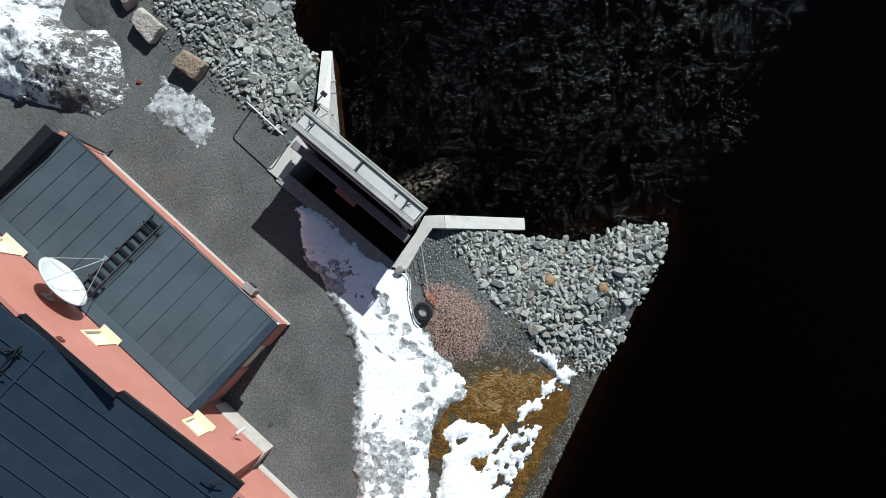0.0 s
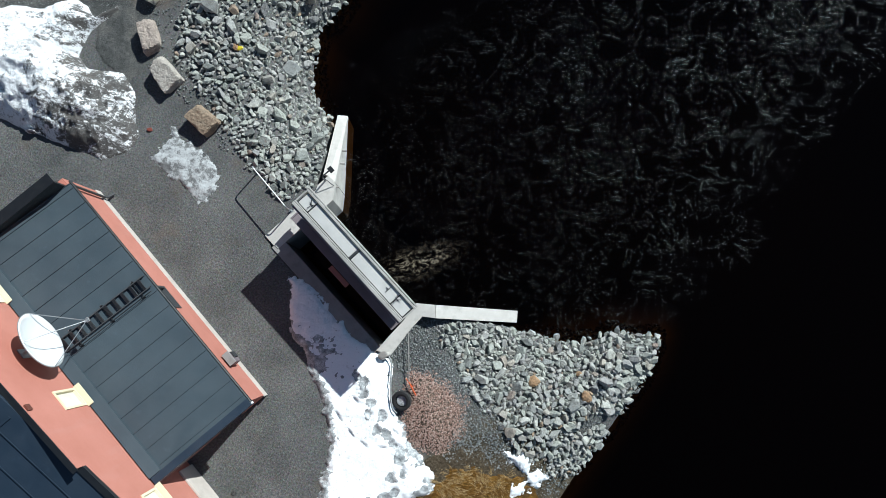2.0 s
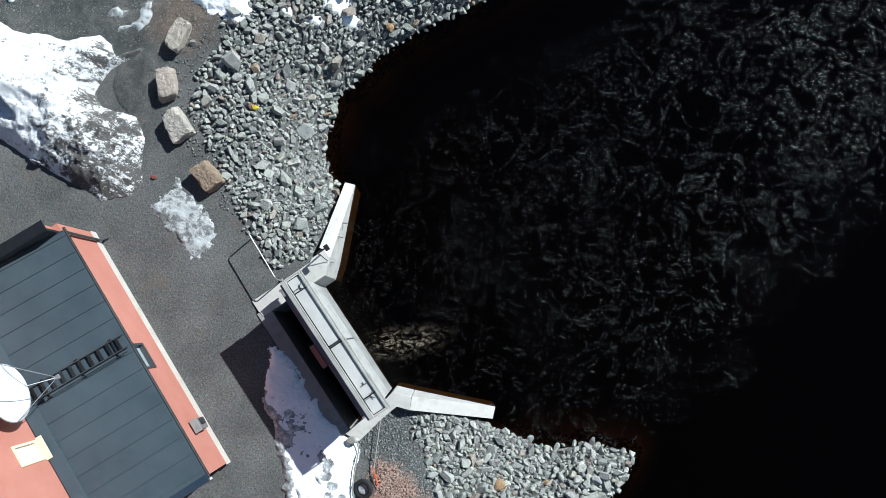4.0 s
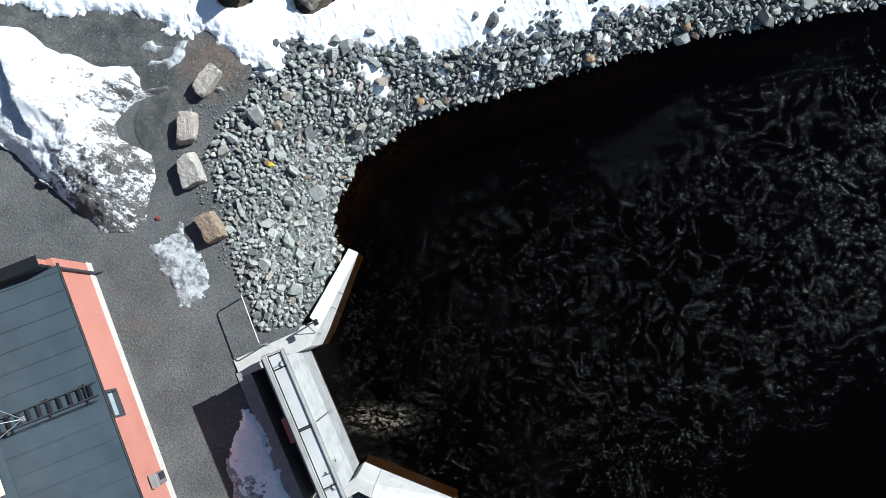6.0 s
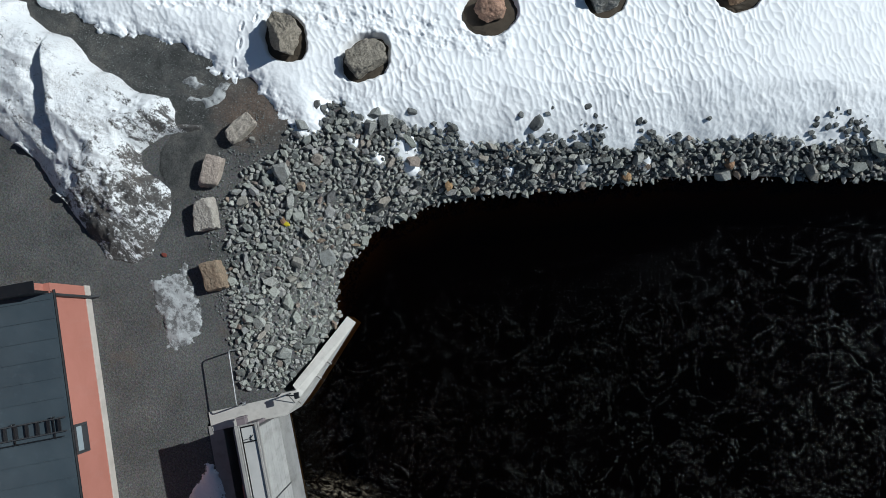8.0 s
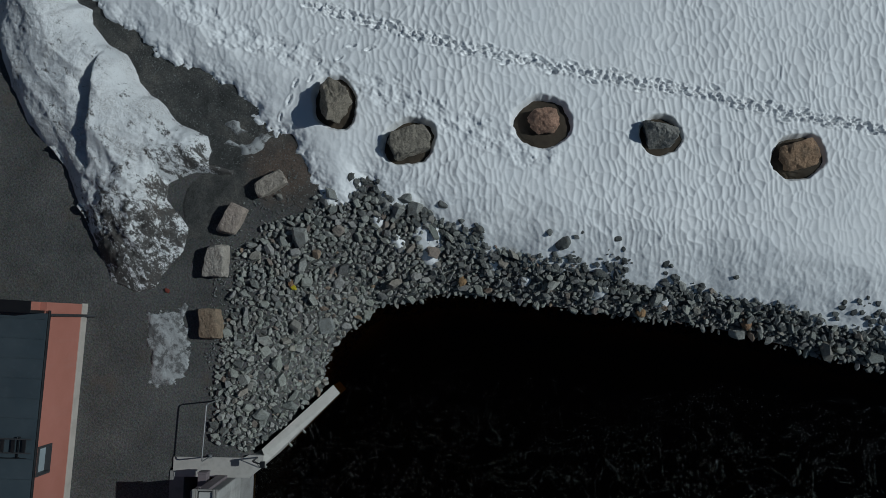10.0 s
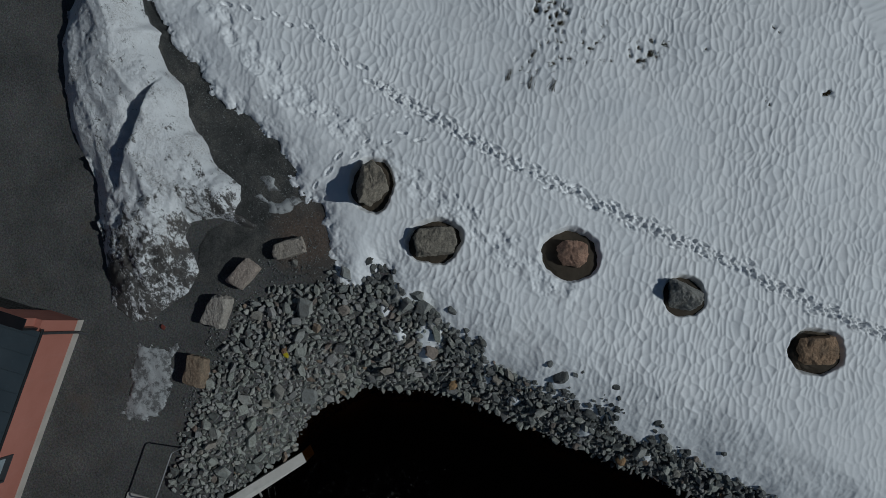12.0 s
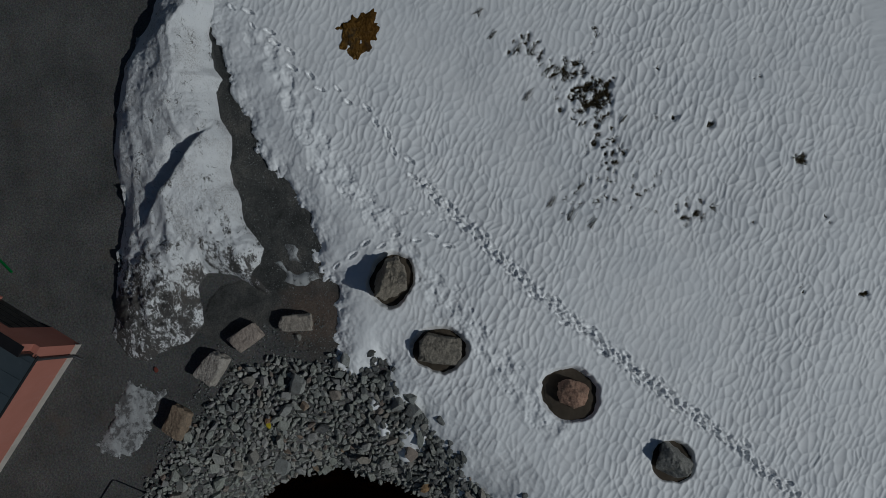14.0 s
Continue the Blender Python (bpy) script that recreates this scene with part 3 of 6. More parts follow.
def tread(z, x, y, prints, length, width, deep, rim):
    """Presses footprints into a height field."""
    for px, py, a, k in prints:
        sel = (np.abs(x - px) < 0.6) & (np.abs(y - py) < 0.6)
        if not sel.any():
            continue
        dx, dy = x[sel] - px, y[sel] - py
        u, v = (dx * math.cos(a) + dy * math.sin(a)) / length / k, (dy * math.cos(a) - dx * math.sin(a)) / width / k
        r = np.sqrt(u * u + v * v) + 0.4 * perlin(x[sel] * 10, y[sel] * 10, 3)
        z[sel] += -deep * k * np.exp(-np.clip(r, 0, 9) ** 3.4) + rim * np.exp(-((r - 1.5) / 0.4) ** 2)
    return z


def cells(x, y, seed):
    """Distances to the nearest and second nearest of scattered points, one a square metre."""
    ix, iy = np.floor(x), np.floor(y)
    f1, f2 = np.full(x.shape, 9.0), np.full(x.shape, 9.0)
    for dx in (-1, 0, 1):
        for dy in (-1, 0, 1):
            px = ix + dx + 0.12 + 0.76 * lattice(ix + dx, iy + dy, seed)
            py = iy + dy + 0.12 + 0.76 * lattice(ix + dx, iy + dy, seed + 9)
            d = np.hypot(x - px, y - py)
            f2 = np.minimum(f2, np.maximum(d, f1))
            f1 = np.minimum(f1, d)
    return f1, f2


def cups(x, y):
    """Sun cups: shallow bowls between thin crests that run on in long chains."""
    a = radians(147)
    wx, wy = x + 0.16 * perlin(x * 1.1, y * 1.1, 41), y + 0.16 * perlin(x * 1.1, y * 1.1, 42)
    p, q = wx * math.cos(a) + wy * math.sin(a), -wx * math.sin(a) + wy * math.cos(a)
    f1, f2 = cells(p * 2.2, q * 4.9, 43)
    soft = 0.45 + 0.55 * np.clip(0.6 + 1.3 * perlin(x * 0.16, y * 0.16, 45), 0, 1)
    return soft * (0.055 * np.clip(f1, 0, 1) ** 1.8 + 0.034 * np.exp(-np.clip(f2 - f1, 0, 9) / 0.2) * (0.65 + 0.5 * perlin(x * 2.3, y * 2.3, 44)))


WALKERS = steps_along(TRACK[:8], 0.56, 0.10, random.Random(4)) + steps_along(TRACK[7:], 0.52, 0.10, random.Random(5)) + steps_along(TRACK[7:], 0.85, 0.22, random.Random(6)) + steps_along(SIDE_TRACK, 0.62, 0.07, random.Random(7))
ANIMALS = steps_along(PAWS, 0.36, 0.05, random.Random(8)) + steps_along([(-11.5, 18.3), (-9.6, 19.2), (-7.9, 20.2), (-7.2, 20.6)], 0.45, 0.3, random.Random(9))
OLD_STEPS = steps_along(OLD_TRACK, 0.62, 0.22, random.Random(10))


def tuft_places():
    """Where dead grass comes through: clumps (x, y, heading, size) in a few clusters."""
    r = random.Random(19)
    out = []
    for cx, cy, sx, sy, n, size in ((-19.1, 22.9, 0.28, 0.35, 16, 1.1), (-18.1, 23.5, 0.22, 0.35, 16, 1.1), (-17.2, 24.3, 0.45, 0.42, 60, 1.3), (-16.85, 24.85, 0.3, 0.2, 22, 1.4), (-15.9, 24.7, 0.45, 0.3, 18, 1.1), (-15.0, 24.7, 0.4, 0.3, 16, 1.1),
                                    (-16.2, 23.9, 0.4, 0.15, 6, 0.9), (-14.2, 24.2, 0.5, 0.5, 12, 0.9), (-13.2, 24.6, 0.45, 0.8, 14, 0.9), (-13.0, 23.2, 0.3, 0.6, 8, 0.9), (-12.6, 26.4, 0.35, 0.6, 12, 0.9), (-12.2, 27.1, 0.25, 0.4, 8, 1.0), (-19.0, 25.2, 0.5, 0.5, 6, 0.8), (-13.6, 25.8, 0.9, 0.5, 8, 0.8)):
        for k in range(n):
            out.append((cx + r.gauss(0, sx), cy + r.gauss(0, sy), 2.3 + r.gauss(0, 0.5), size * r.uniform(0.55, 1.2)))
    for x, y, size in ((-15.58, 27.15, 1.4), (-15.13, 28.4, 1.7), (-13.36, 31.0, 1.6), (-15.6, 26.6, 0.7), (-8.5, 32.2, 1.4), (-11.2, 31.5, 0.8), (-9.0, 30.2, 0.8), (-16.5, 30.4, 0.8), (-17.4, 27.0, 0.6), (-11.6, 29.0, 0.7)):
        out += [(x + r.gauss(0, 0.06), y + r.gauss(0, 0.06), 2.3 + r.gauss(0, 0.6), size * r.uniform(0.6, 1.0)) for k in range(4)]
    return out


TUFT_PITS = tuft_places()


def snow_depth(x, y):
    near = (np.abs(x + 5) < 22) & (np.abs(y - 24) < 20)
    d = depth_in(x, y, FIELD) + np.where(near, 0.20 * fbm(x, y, 1.4, 5, 21, 0.6), 0)
    t = 0.36 * (1 - np.exp(-np.clip(d, 0, 50) / 0.55)) + np.clip(d, -1, 0) * 0.9
    thin = np.clip(d / 2.2, 0, 1)
    bank = np.clip((x + 10) / 3, 0, 1)
    t = np.where(d > 0, t * (1 - bank * (1 - thin) * 0.72), t)
    return t


def field_height(x, y):
    z = land(x, y)
    t = snow_depth(x, y)
    out = z + t + np.where(t > 0.03, cups(x, y) * np.clip(t / 0.25, 0, 1), 0)
    calm = 0.9 * np.exp(-(line_distance(x, y, [(-19.5, 19.2), (-17.5, 20.6), (-15.5, 22.0), (-14.0, 22.6)]) / 1.3) ** 2)
    rimmed = np.exp(-(line_distance(x, y, [(-21, 12.4), (-19, 12.7), (-16.4, 13.3), (-13.5, 14.5)]) / 1.4) ** 2)
    smooth = np.exp(-(line_distance(x, y, [(-12.3, 15.0), (-11.7, 15.6), (-10.4, 15.0)]) / 0.7) ** 2)
    out = out - np.where(t > 0.05, 0.8 * np.maximum(0.7 * calm, np.maximum(smooth, 0.95 * rimmed)) * (cups(x, y) - 0.06) + 0.16 * calm, 0)
    out += np.where(t > 0.05, 0.10 * fbm(x, y, 0.12, 3, 31) + 0.03 * fbm(x, y, 0.5, 2, 33), 0)
    # a drift beside the bare strip, and the heave along the old ski line
    out += np.where(t > 0, 0.18 * np.exp(-(line_distance(x, y, [(-20, 13.6), (-16, 14.9), (-13, 16.2)]) / 0.5) ** 2) * (0.6 + 0.5 * perlin(x, y, 8)), 0)
    lumps = np.exp(-(line_distance(x, y, OLD_TRACK) / 0.42) ** 2)
    out += 0.07 * lumps * np.clip(fbm(x, y, 1.8, 3, 51), -0.5, 1)
    out += 0.10 * fbm(x, y, 5.5, 3, 53, 0.65) * np.exp(-(line_distance(x, y, TRACK[6:]) / 0.22) ** 2)
    out = tread(out, x, y, WALKERS, 0.14, 0.055, 0.10, 0.035)
    out = tread(out, x, y, OLD_STEPS, 0.26, 0.15, 0.05, 0.02)
    out = tread(out, x, y, TUFT_PITS, 0.12, 0.08, 0.05, 0.0)
    out = tread(out, x, y, ANIMALS, 0.09, 0.06, 0.05, 0.012)
    for bx, by, sx, sy, h, seed, turn, gap in BOULDERS:
        ca, sa = math.cos(radians(turn)), math.sin(radians(turn))
        lx, ly = (x - bx) * ca + (y - by) * sa, (y - by) * ca - (x - bx) * sa
        ang = np.arctan2(ly, lx)
        wob = 1 + 0.10 * perlin(ang * 1.2 + seed, ang * 0 + seed, 3) + 0.04 * perlin(x * 4, y * 4, seed)
        r = np.hypot(lx / (sx * 0.5 + gap), ly / (sy * 0.5 + gap)) / wob
        out = out - 0.52 * (1 - np.clip((r - 0.86) / 0.18, 0, 1) ** 0.6) * (r < 1.05)
    return out


sheet("snow_field", axis_steps(-24.5, 12, 0.031, 480, 1.6), axis_steps(12, 34.5, 0.031, 480, 1.6), field_height, M_SNOW,
      keep=lambda x, y, z: (snow_depth(x, y) > -0.06), label="sun-cupped old snow field crossed by a trail of footprints", category="snow")

BARE = [(-22.6, 11.9), (-20.2, 11.8), (-18.6, 11.9), (-16, 11.9), (-13.2, 11.9), (-13.0, 10.9), (-12.2, 10.2), (-11.6, 9.6), (-11.2, 10.2), (-11.5, 11.4), (-11.4, 12.6), (-10.6, 12.6), (-9.9, 13.8), (-10.2, 14.6), (-12.0, 15.0), (-14.3, 14.7), (-16.5, 14.0), (-18.4, 13.0), (-20.2, 12.6), (-22.6, 12.6)]


def bare_rise(x, y):
    d = depth_in(x, y, BARE) + 0.3 * fbm(x, y, 0.9, 4, 131)
    return np.where(d > 0, 0.02 + 0.025 * fbm(x, y, 2.2, 4, 133), d * 0.3)


sheet("bare_earth", np.arange(-23, -9.4, 0.08), np.arange(9, 15.4, 0.08), lambda x, y: land(x, y) + bare_rise(x, y), M_EARTH,
      keep=lambda x, y, z: bare_rise(x, y) > -0.02, kind="stuff", label="dark wet earth and grit bared between snow edges", category="earth")

YARD_EDGE = [(-11.33, 9.6), (-11.08, 8.85), (-10.88, 8.07), (-11.19, 7.44), (-12.04, 7.05), (-13.33, 7.39), (-14.66, 7.62), (-15.95, 8.1), (-16.74, 8.17), (-17.78, 7.97), (-19.53, 8.34), (-21.08, 8.78), (-21.8, 9.4), (-22.9, 10.16), (-26.0, 11.2)]
STRIP_EDGE = [(-26.0, 12.6), (-22.6, 12.3), (-21.7, 11.95), (-20.5, 11.85), (-20.0, 12.15), (-19.6, 11.85), (-18.9, 11.85), (-18.0, 12.05), (-16.3, 11.9), (-15.6, 12.1), (-14.8, 12.1), (-13.9, 12.55), (-13.4, 12.3), (-13.1, 12.0), (-12.4, 12.65), (-12.2, 12.4), (-13.2, 11.5), (-13.35, 11.1), (-13.5, 10.5), (-13.0, 10.15), (-12.3, 10.2), (-11.8, 10.15)]
HEAP = STRIP_EDGE + YARD_EDGE
CREST = [(-26.0, 12.2), (-22.4, 11.6), (-21.4, 10.95), (-20.1, 10.7), (-19.1, 10.4), (-18.1, 10.8), (-17.5, 11.1), (-16.8, 10.6), (-16.1, 9.88), (-15.25, 9.93), (-14.4, 9.9), (-13.5, 9.4), (-12.65, 8.9), (-11.9, 8.3)]


def heap_rise(x, y):
    d = depth_in(x, y, HEAP) + 0.10 * fbm(x, y, 1.1, 3, 61, 0.45)
    # a steep flank from the yard to a crest, and a gentle fall towards the field
    wx, wy = x + 0.18 * perlin(x * 0.8, y * 0.8, 64), y + 0.18 * perlin(x * 0.8, y * 0.8, 65)
    crest, yard, strip = (line_distance(wx, wy, e) for e in (CREST, YARD_EDGE, STRIP_EDGE))
    below = inside(wx, wy, CREST + YARD_EDGE[::1])
    up = np.where(below, 0.22 + 0.98 * (yard / (yard + crest + 1e-6)) ** 0.85, 0.50 + 0.70 * (strip / (strip + crest + 1e-6)) ** 0.6)
    low = np.clip((-10.4 - x) / 3.6, 0.28, 1.0)
    rise = up * low * (1 - np.exp(-np.clip(d, 0, 9) / 0.2))
    # a slumped block leaves a step along the flank
    line = [(-17.6, 11.0), (-17.2, 10.6), (-16.64, 10.05), (-16.1, 9.65), (-15.75, 9.45)]
    cut = line_distance(x, y, line) + 0.08 * fbm(x, y, 2.2, 4, 68, 0.6)
    side = (x + 17.4) * 0.69 + (y - 10.85) * 0.72
    rise = rise - np.where(side < 0.10 * perlin(x * 1.7, y * 1.7, 62), 0.55, 0.0) * np.exp(-(cut / 0.45) ** 2) + np.where(side >= 0, 0.12, 0.0) * np.exp(-(cut / 0.8) ** 2)
    # folds along the flank, lumps in the rotten end
    rotten = np.clip((x + 15.6) / 1.6, 0, 1)
    fold = 1 - 2 * np.abs(perlin(x * 0.35 + 0.5 * y, y * 1.15 - 0.2 * x, 66))
    rough = 0.07 * fold * below + 0.09 * fbm(x, y, 0.5, 3, 63, 0.5) + (0.035 + 0.045 * rotten) * fbm(x, y, 2.6, 4, 67, 0.65) + 0.032 * np.abs(fbm(x, y, 5.0, 3, 69, 0.7))
    return np.where(d > 0, rise + rough * np.clip(d / 0.5, 0, 1), d * 1.2)


sheet("snow_heap", np.arange(-27, -10, 0.05), np.arange(6.4, 13.4, 0.05), lambda x, y: land(x, y) + heap_rise(x, y), M_HEAP,
      keep=lambda x, y, z: heap_rise(x, y) > -0.05, kind="stuff", label="ploughed heap of dirty melting snow on the yard", category="snow heap")

SOUTH_SNOW = [(-5.1, 4.0), (-4.85, 3.0), (-4.7, 2.1), (-4.1, 1.5), (-3.7, 0.6), (-3.3, 0.1), (-2.85, -1.5), (-3.0, -2.8), (-2.9, -4.3), (-2.7, -9), (-0.9, -9), (-0.4, -5.8), (-0.48, -4.5), (-0.35, -3.55), (-0.2, -3.0), (0.2, -2.85), (0.75, -2.7), (0.85, -2.35), (0.6, -1.85), (0.3, -1.4), (-0.06, -1.15), (-0.4, -0.6), (-1.05, 0.3), (-1.15, 1.5), (-1.6, 1.75), (-2.8, 2.45), (-4.3, 3.85)]
POINT_SNOW = [(0.6, -3.2), (1.14, -3.4), (1.86, -3.8), (1.98, -3.2), (2.33, -3.8), (2.95, -3.55), (3.45, -3.7), (3.15, -4.25), (2.85, -4.85), (2.8, -5.45), (2.3, -5.8), (1.0, -9), (-0.6, -9), (-0.15, -5.8), (-0.1, -5.1), (0.18, -4.25), (-0.02, -3.55)]
EAST_SNOW = [(3.05, -0.95), (3.7, -0.95), (4.2, -1.36), (4.06, -1.6), (4.54, -1.85), (4.42, -2.15), (3.95, -2.25), (3.7, -2.75), (3.2, -3.15), (2.6, -3.45), (2.6, -2.95), (3.2, -2.7), (3.7, -1.95), (3.8, -1.7), (3.2, -1.3)]
THAWED = [(1.25, -4.85, 0.18), (1.97, -4.2, 0.05), (2.08, -5.43, 0.08), (2.5, -4.4, 0.05), (2.6, -5.1, 0.06), (0.6, -4.0, 0.03), (1.6, -3.9, 0.04)]
thaw_rng = random.Random(23)
THAWED += [(thaw_rng.uniform(1.7, 3.2), thaw_rng.uniform(-5.8, -3.5), thaw_rng.uniform(0.0, 0.07)) for k in range(26)]


def south_rise(x, y):
    lip = 0.13 * fbm(x, y, 1.9, 6, 71, 0.66)
    d = depth_in(x, y, SOUTH_SNOW) + lip
    d = np.maximum(d, depth_in(x, y, POINT_SNOW) + 0.06 + 1.1 * lip)
    d = np.maximum(d, depth_in(x, y, EAST_SNOW) + 0.04 + 2.2 * lip)
    for hx, hy, r in THAWED:
        d = np.minimum(d, np.hypot(x - hx, y - hy) - r + 1.2 * lip)
    t = np.where(d > 0, 0.17 * (1 - np.exp(-d / 0.2)), d * 0.8)
    pock = np.clip(fbm(x, y, 2.2, 4, 73, 0.6), -1, 1)
    comb = cells(x * 3.2 + 0.4 * perlin(x * 2, y * 2, 70), y * 3.2, 72)
    rot = np.clip(1.3 - np.hypot((x + 1.7) / 1.2, (y + 4.6) / 1.7) + 0.3 * fbm(x, y, 1.0, 2, 70), 0, 1)
    ridge = np.clip(1 - (comb[1] - comb[0]) * 3, 0, 1) ** 2
    return t + np.where(d > 0, (0.012 * pock + 0.014 * np.abs(fbm(x, y, 4.5, 3, 79)) + 0.05 * rot * ridge + 0.06 * fbm(x, y, 0.5, 2, 75) * np.clip(d, 0, 1)) * np.clip(d / 0.3, 0, 1), 0)


SOUTH_STEPS = steps_along([(-2.2, 0.95), (-1.95, 0.65), (-1.7, -0.05), (-1.35, -0.35), (-1.1, -0.9), (-0.65, -1.05), (-0.3, -1.6), (-0.6, -2.8), (-0.9, -4.4)], 0.34, 0.09, random.Random(12))
HEELS = [(-2.19, 0.14, -0.7, 1.0), (-2.67, -0.47, -0.9, 1.1), (-2.18, -0.96, -0.8, 1.1), (-1.73, -1.24, -0.6, 1.0), (-1.14, -1.28, 0.1, 1.0), (-0.73, -0.73, -0.6, 1.0), (-1.28, 0.64, 0.2, 0.8)]


def slushy(x, y):
    """How grey and wet the southern snow is: at its rim, in the footprints and where it rots."""
    s = 0.5 - south_rise(x, y) / 0.25 + 0.4 * fbm(x, y, 1.1, 4, 78, 0.6)
    west = np.clip(1.2 - line_distance(x, y, [(-4.7, 2.1), (-4.1, 1.5), (-3.7, 0.6), (-3.3, 0.1), (-2.85, -1.5), (-3.0, -2.8), (-2.9, -4.3), (-2.7, -9)]) / 0.38 + 0.5 * fbm(x, y, 2.0, 4, 77, 0.6), 0, 0.9)
    east = np.clip(0.95 - line_distance(x, y, [(-0.1, -1.3), (0.2, -1.6), (0.7, -2.3), (0.3, -2.7), (-0.3, -3.2), (-0.5, -4.6)]) / 0.3 + 0.6 * fbm(x, y, 1.8, 4, 80, 0.6), 0, 0.9)
    rot = 1.25 - np.hypot((x + 1.7) / 1.1, (y + 4.6) / 1.6) + 0.5 * fbm(x, y, 1.5, 4, 70, 0.6)
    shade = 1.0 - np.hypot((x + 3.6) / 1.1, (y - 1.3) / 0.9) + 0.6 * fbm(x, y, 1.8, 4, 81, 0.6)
    for px, py, a, k in SOUTH_STEPS:
        r = np.hypot(x - px, y - py) / 0.2 + 0.7 * fbm(x, y, 3.0, 3, 74)
        s = np.maximum(s, 0.95 * np.exp(-np.clip(r, 0, 9) ** 4))
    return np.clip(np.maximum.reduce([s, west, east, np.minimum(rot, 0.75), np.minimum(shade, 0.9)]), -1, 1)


BANK_X, BANK_Y = np.arange(-5.6, 5.2, 0.045), np.arange(-9, 4.4, 0.045)


def bank_height(x, y):
    z = tread(land(x, y) + south_rise(x, y), x, y, SOUTH_STEPS, 0.17, 0.12, 0.05, 0.02)
    return tread(z, x, y, HEELS, 0.16, 0.035, 0.13, 0.0)


sheet("snow_bank", BANK_X, BANK_Y, bank_height, M_BANK, keep=lambda x, y, z: (south_rise(x, y) > -0.05) & ~inside(x, y, PIT),
      kind="stuff", label="trampled slushy snow bank beside the intake", category="snow")
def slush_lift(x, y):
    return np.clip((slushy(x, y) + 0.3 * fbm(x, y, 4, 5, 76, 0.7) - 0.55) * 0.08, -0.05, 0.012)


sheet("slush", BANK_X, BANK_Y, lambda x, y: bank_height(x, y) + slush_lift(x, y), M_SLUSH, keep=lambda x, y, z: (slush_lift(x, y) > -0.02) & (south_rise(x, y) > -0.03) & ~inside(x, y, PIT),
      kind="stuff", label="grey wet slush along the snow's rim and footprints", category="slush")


ICE = [(-10.3, 7.35), (-9.95, 7.75), (-9.72, 8.36), (-9.3, 8.0), (-8.86, 7.88), (-8.3, 7.5), (-7.93, 7.0), (-8.0, 6.5), (-8.2, 6.12), (-8.75, 6.2), (-9.05, 6.6), (-9.65, 6.84)]


def ice_rise(x, y):
    d = depth_in(x, y, ICE) + 0.04 + 0.16 * fbm(x, y, 2.4, 5, 81, 0.65)
    return np.where(d > 0, 0.07 * (1 - np.exp(-d / 0.12)) + 0.03 * fbm(x, y, 2.5, 4, 83), d * 0.5)


sheet("ice_patch", np.arange(-10.8, -7.5, 0.04), np.arange(5.8, 8.7, 0.04), lambda x, y: land(x, y) + ice_rise(x, y), M_ICE,
      keep=lambda x, y, z: ice_rise(x, y) > -0.03, kind="stuff", label="thin grey patch of refrozen slush on gravel", category="ice")

MOSS = [(0.3, -1.5), (1.2, -1.0), (1.9, -0.7), (2.7, -1.0), (4.0, -1.65), (4.7, -2.2), (5.0, -3.2), (4.2, -4.7), (3.3, -6.0), (2.9, -6.8), (2.0, -6.3), (0.2, -5.2), (-0.6, -5.0), (-0.35, -3.6), (0.3, -2.9)]

GOLD = [(0.9, -2.25), (1.27, -1.72), (2.0, -1.66), (2.7, -1.85), (3.68, -1.72), (3.86, -1.84), (3.2, -2.65), (2.6, -3.0), (2.34, -3.5), (1.9, -3.9), (1.1, -3.6), (0.5, -3.4), (0.3, -2.85)]
SHORE_GOLD = [(3.74, -2.2), (4.3, -2.2), (4.75, -2.75), (4.5, -3.4), (4.0, -4.0), (3.5, -4.7), (3.0, -5.6), (2.5, -6.8), (1.9, -6.5), (2.7, -5.2), (3.2, -4.4), (3.2, -3.7), (2.8, -3.4), (2.9, -3.0)]
GAP_GOLD = [(-0.1, -2.9), (0.4, -3.2), (0.25, -3.9), (-0.1, -4.7), (-0.6, -4.6), (-0.4, -3.9)]


def moss_rise(x, y):
    d = depth_in(x, y, MOSS) + 0.22 * fbm(x, y, 1.3, 4, 91)
    return np.where(d > 0, 0.04 * (1 - np.exp(-d / 0.25)) + 0.03 * fbm(x, y, 2.0, 4, 93), d * 0.4)


sheet("soil_patch", np.arange(-1, 5.6, 0.06), np.arange(-7.2, -0.3, 0.06), lambda x, y: land(x, y) + moss_rise(x, y), M_SILT,
      keep=lambda x, y, z: moss_rise(x, y) > -0.03, kind="stuff", label="damp brown soil and grit round the moss", category="soil")


def gold_rise(x, y):
    d = np.maximum.reduce([depth_in(x, y, g) for g in (GOLD, SHORE_GOLD, GAP_GOLD)])
    for hx, hy, r in THAWED[:1]:
        d = np.maximum(d, 0.4 - np.hypot(x - hx, y - hy))
    d = d + 0.2 * fbm(x, y, 1.6, 5, 95, 0.6)
    return np.where(d > 0, 0.015 + 0.03 * (1 - np.exp(-d / 0.2)) + 0.02 * fbm(x, y, 3.0, 4, 97), d * 0.5)


sheet("moss_patch", np.arange(-1, 5.6, 0.05), np.arange(-7.2, -1.0, 0.05), lambda x, y: land(x, y) + moss_rise(x, y) + gold_rise(x, y), M_MOSS,
      keep=lambda x, y, z: gold_rise(x, y) > -0.02, kind="stuff", label="patch of golden-brown moss and flattened grass", category="moss")


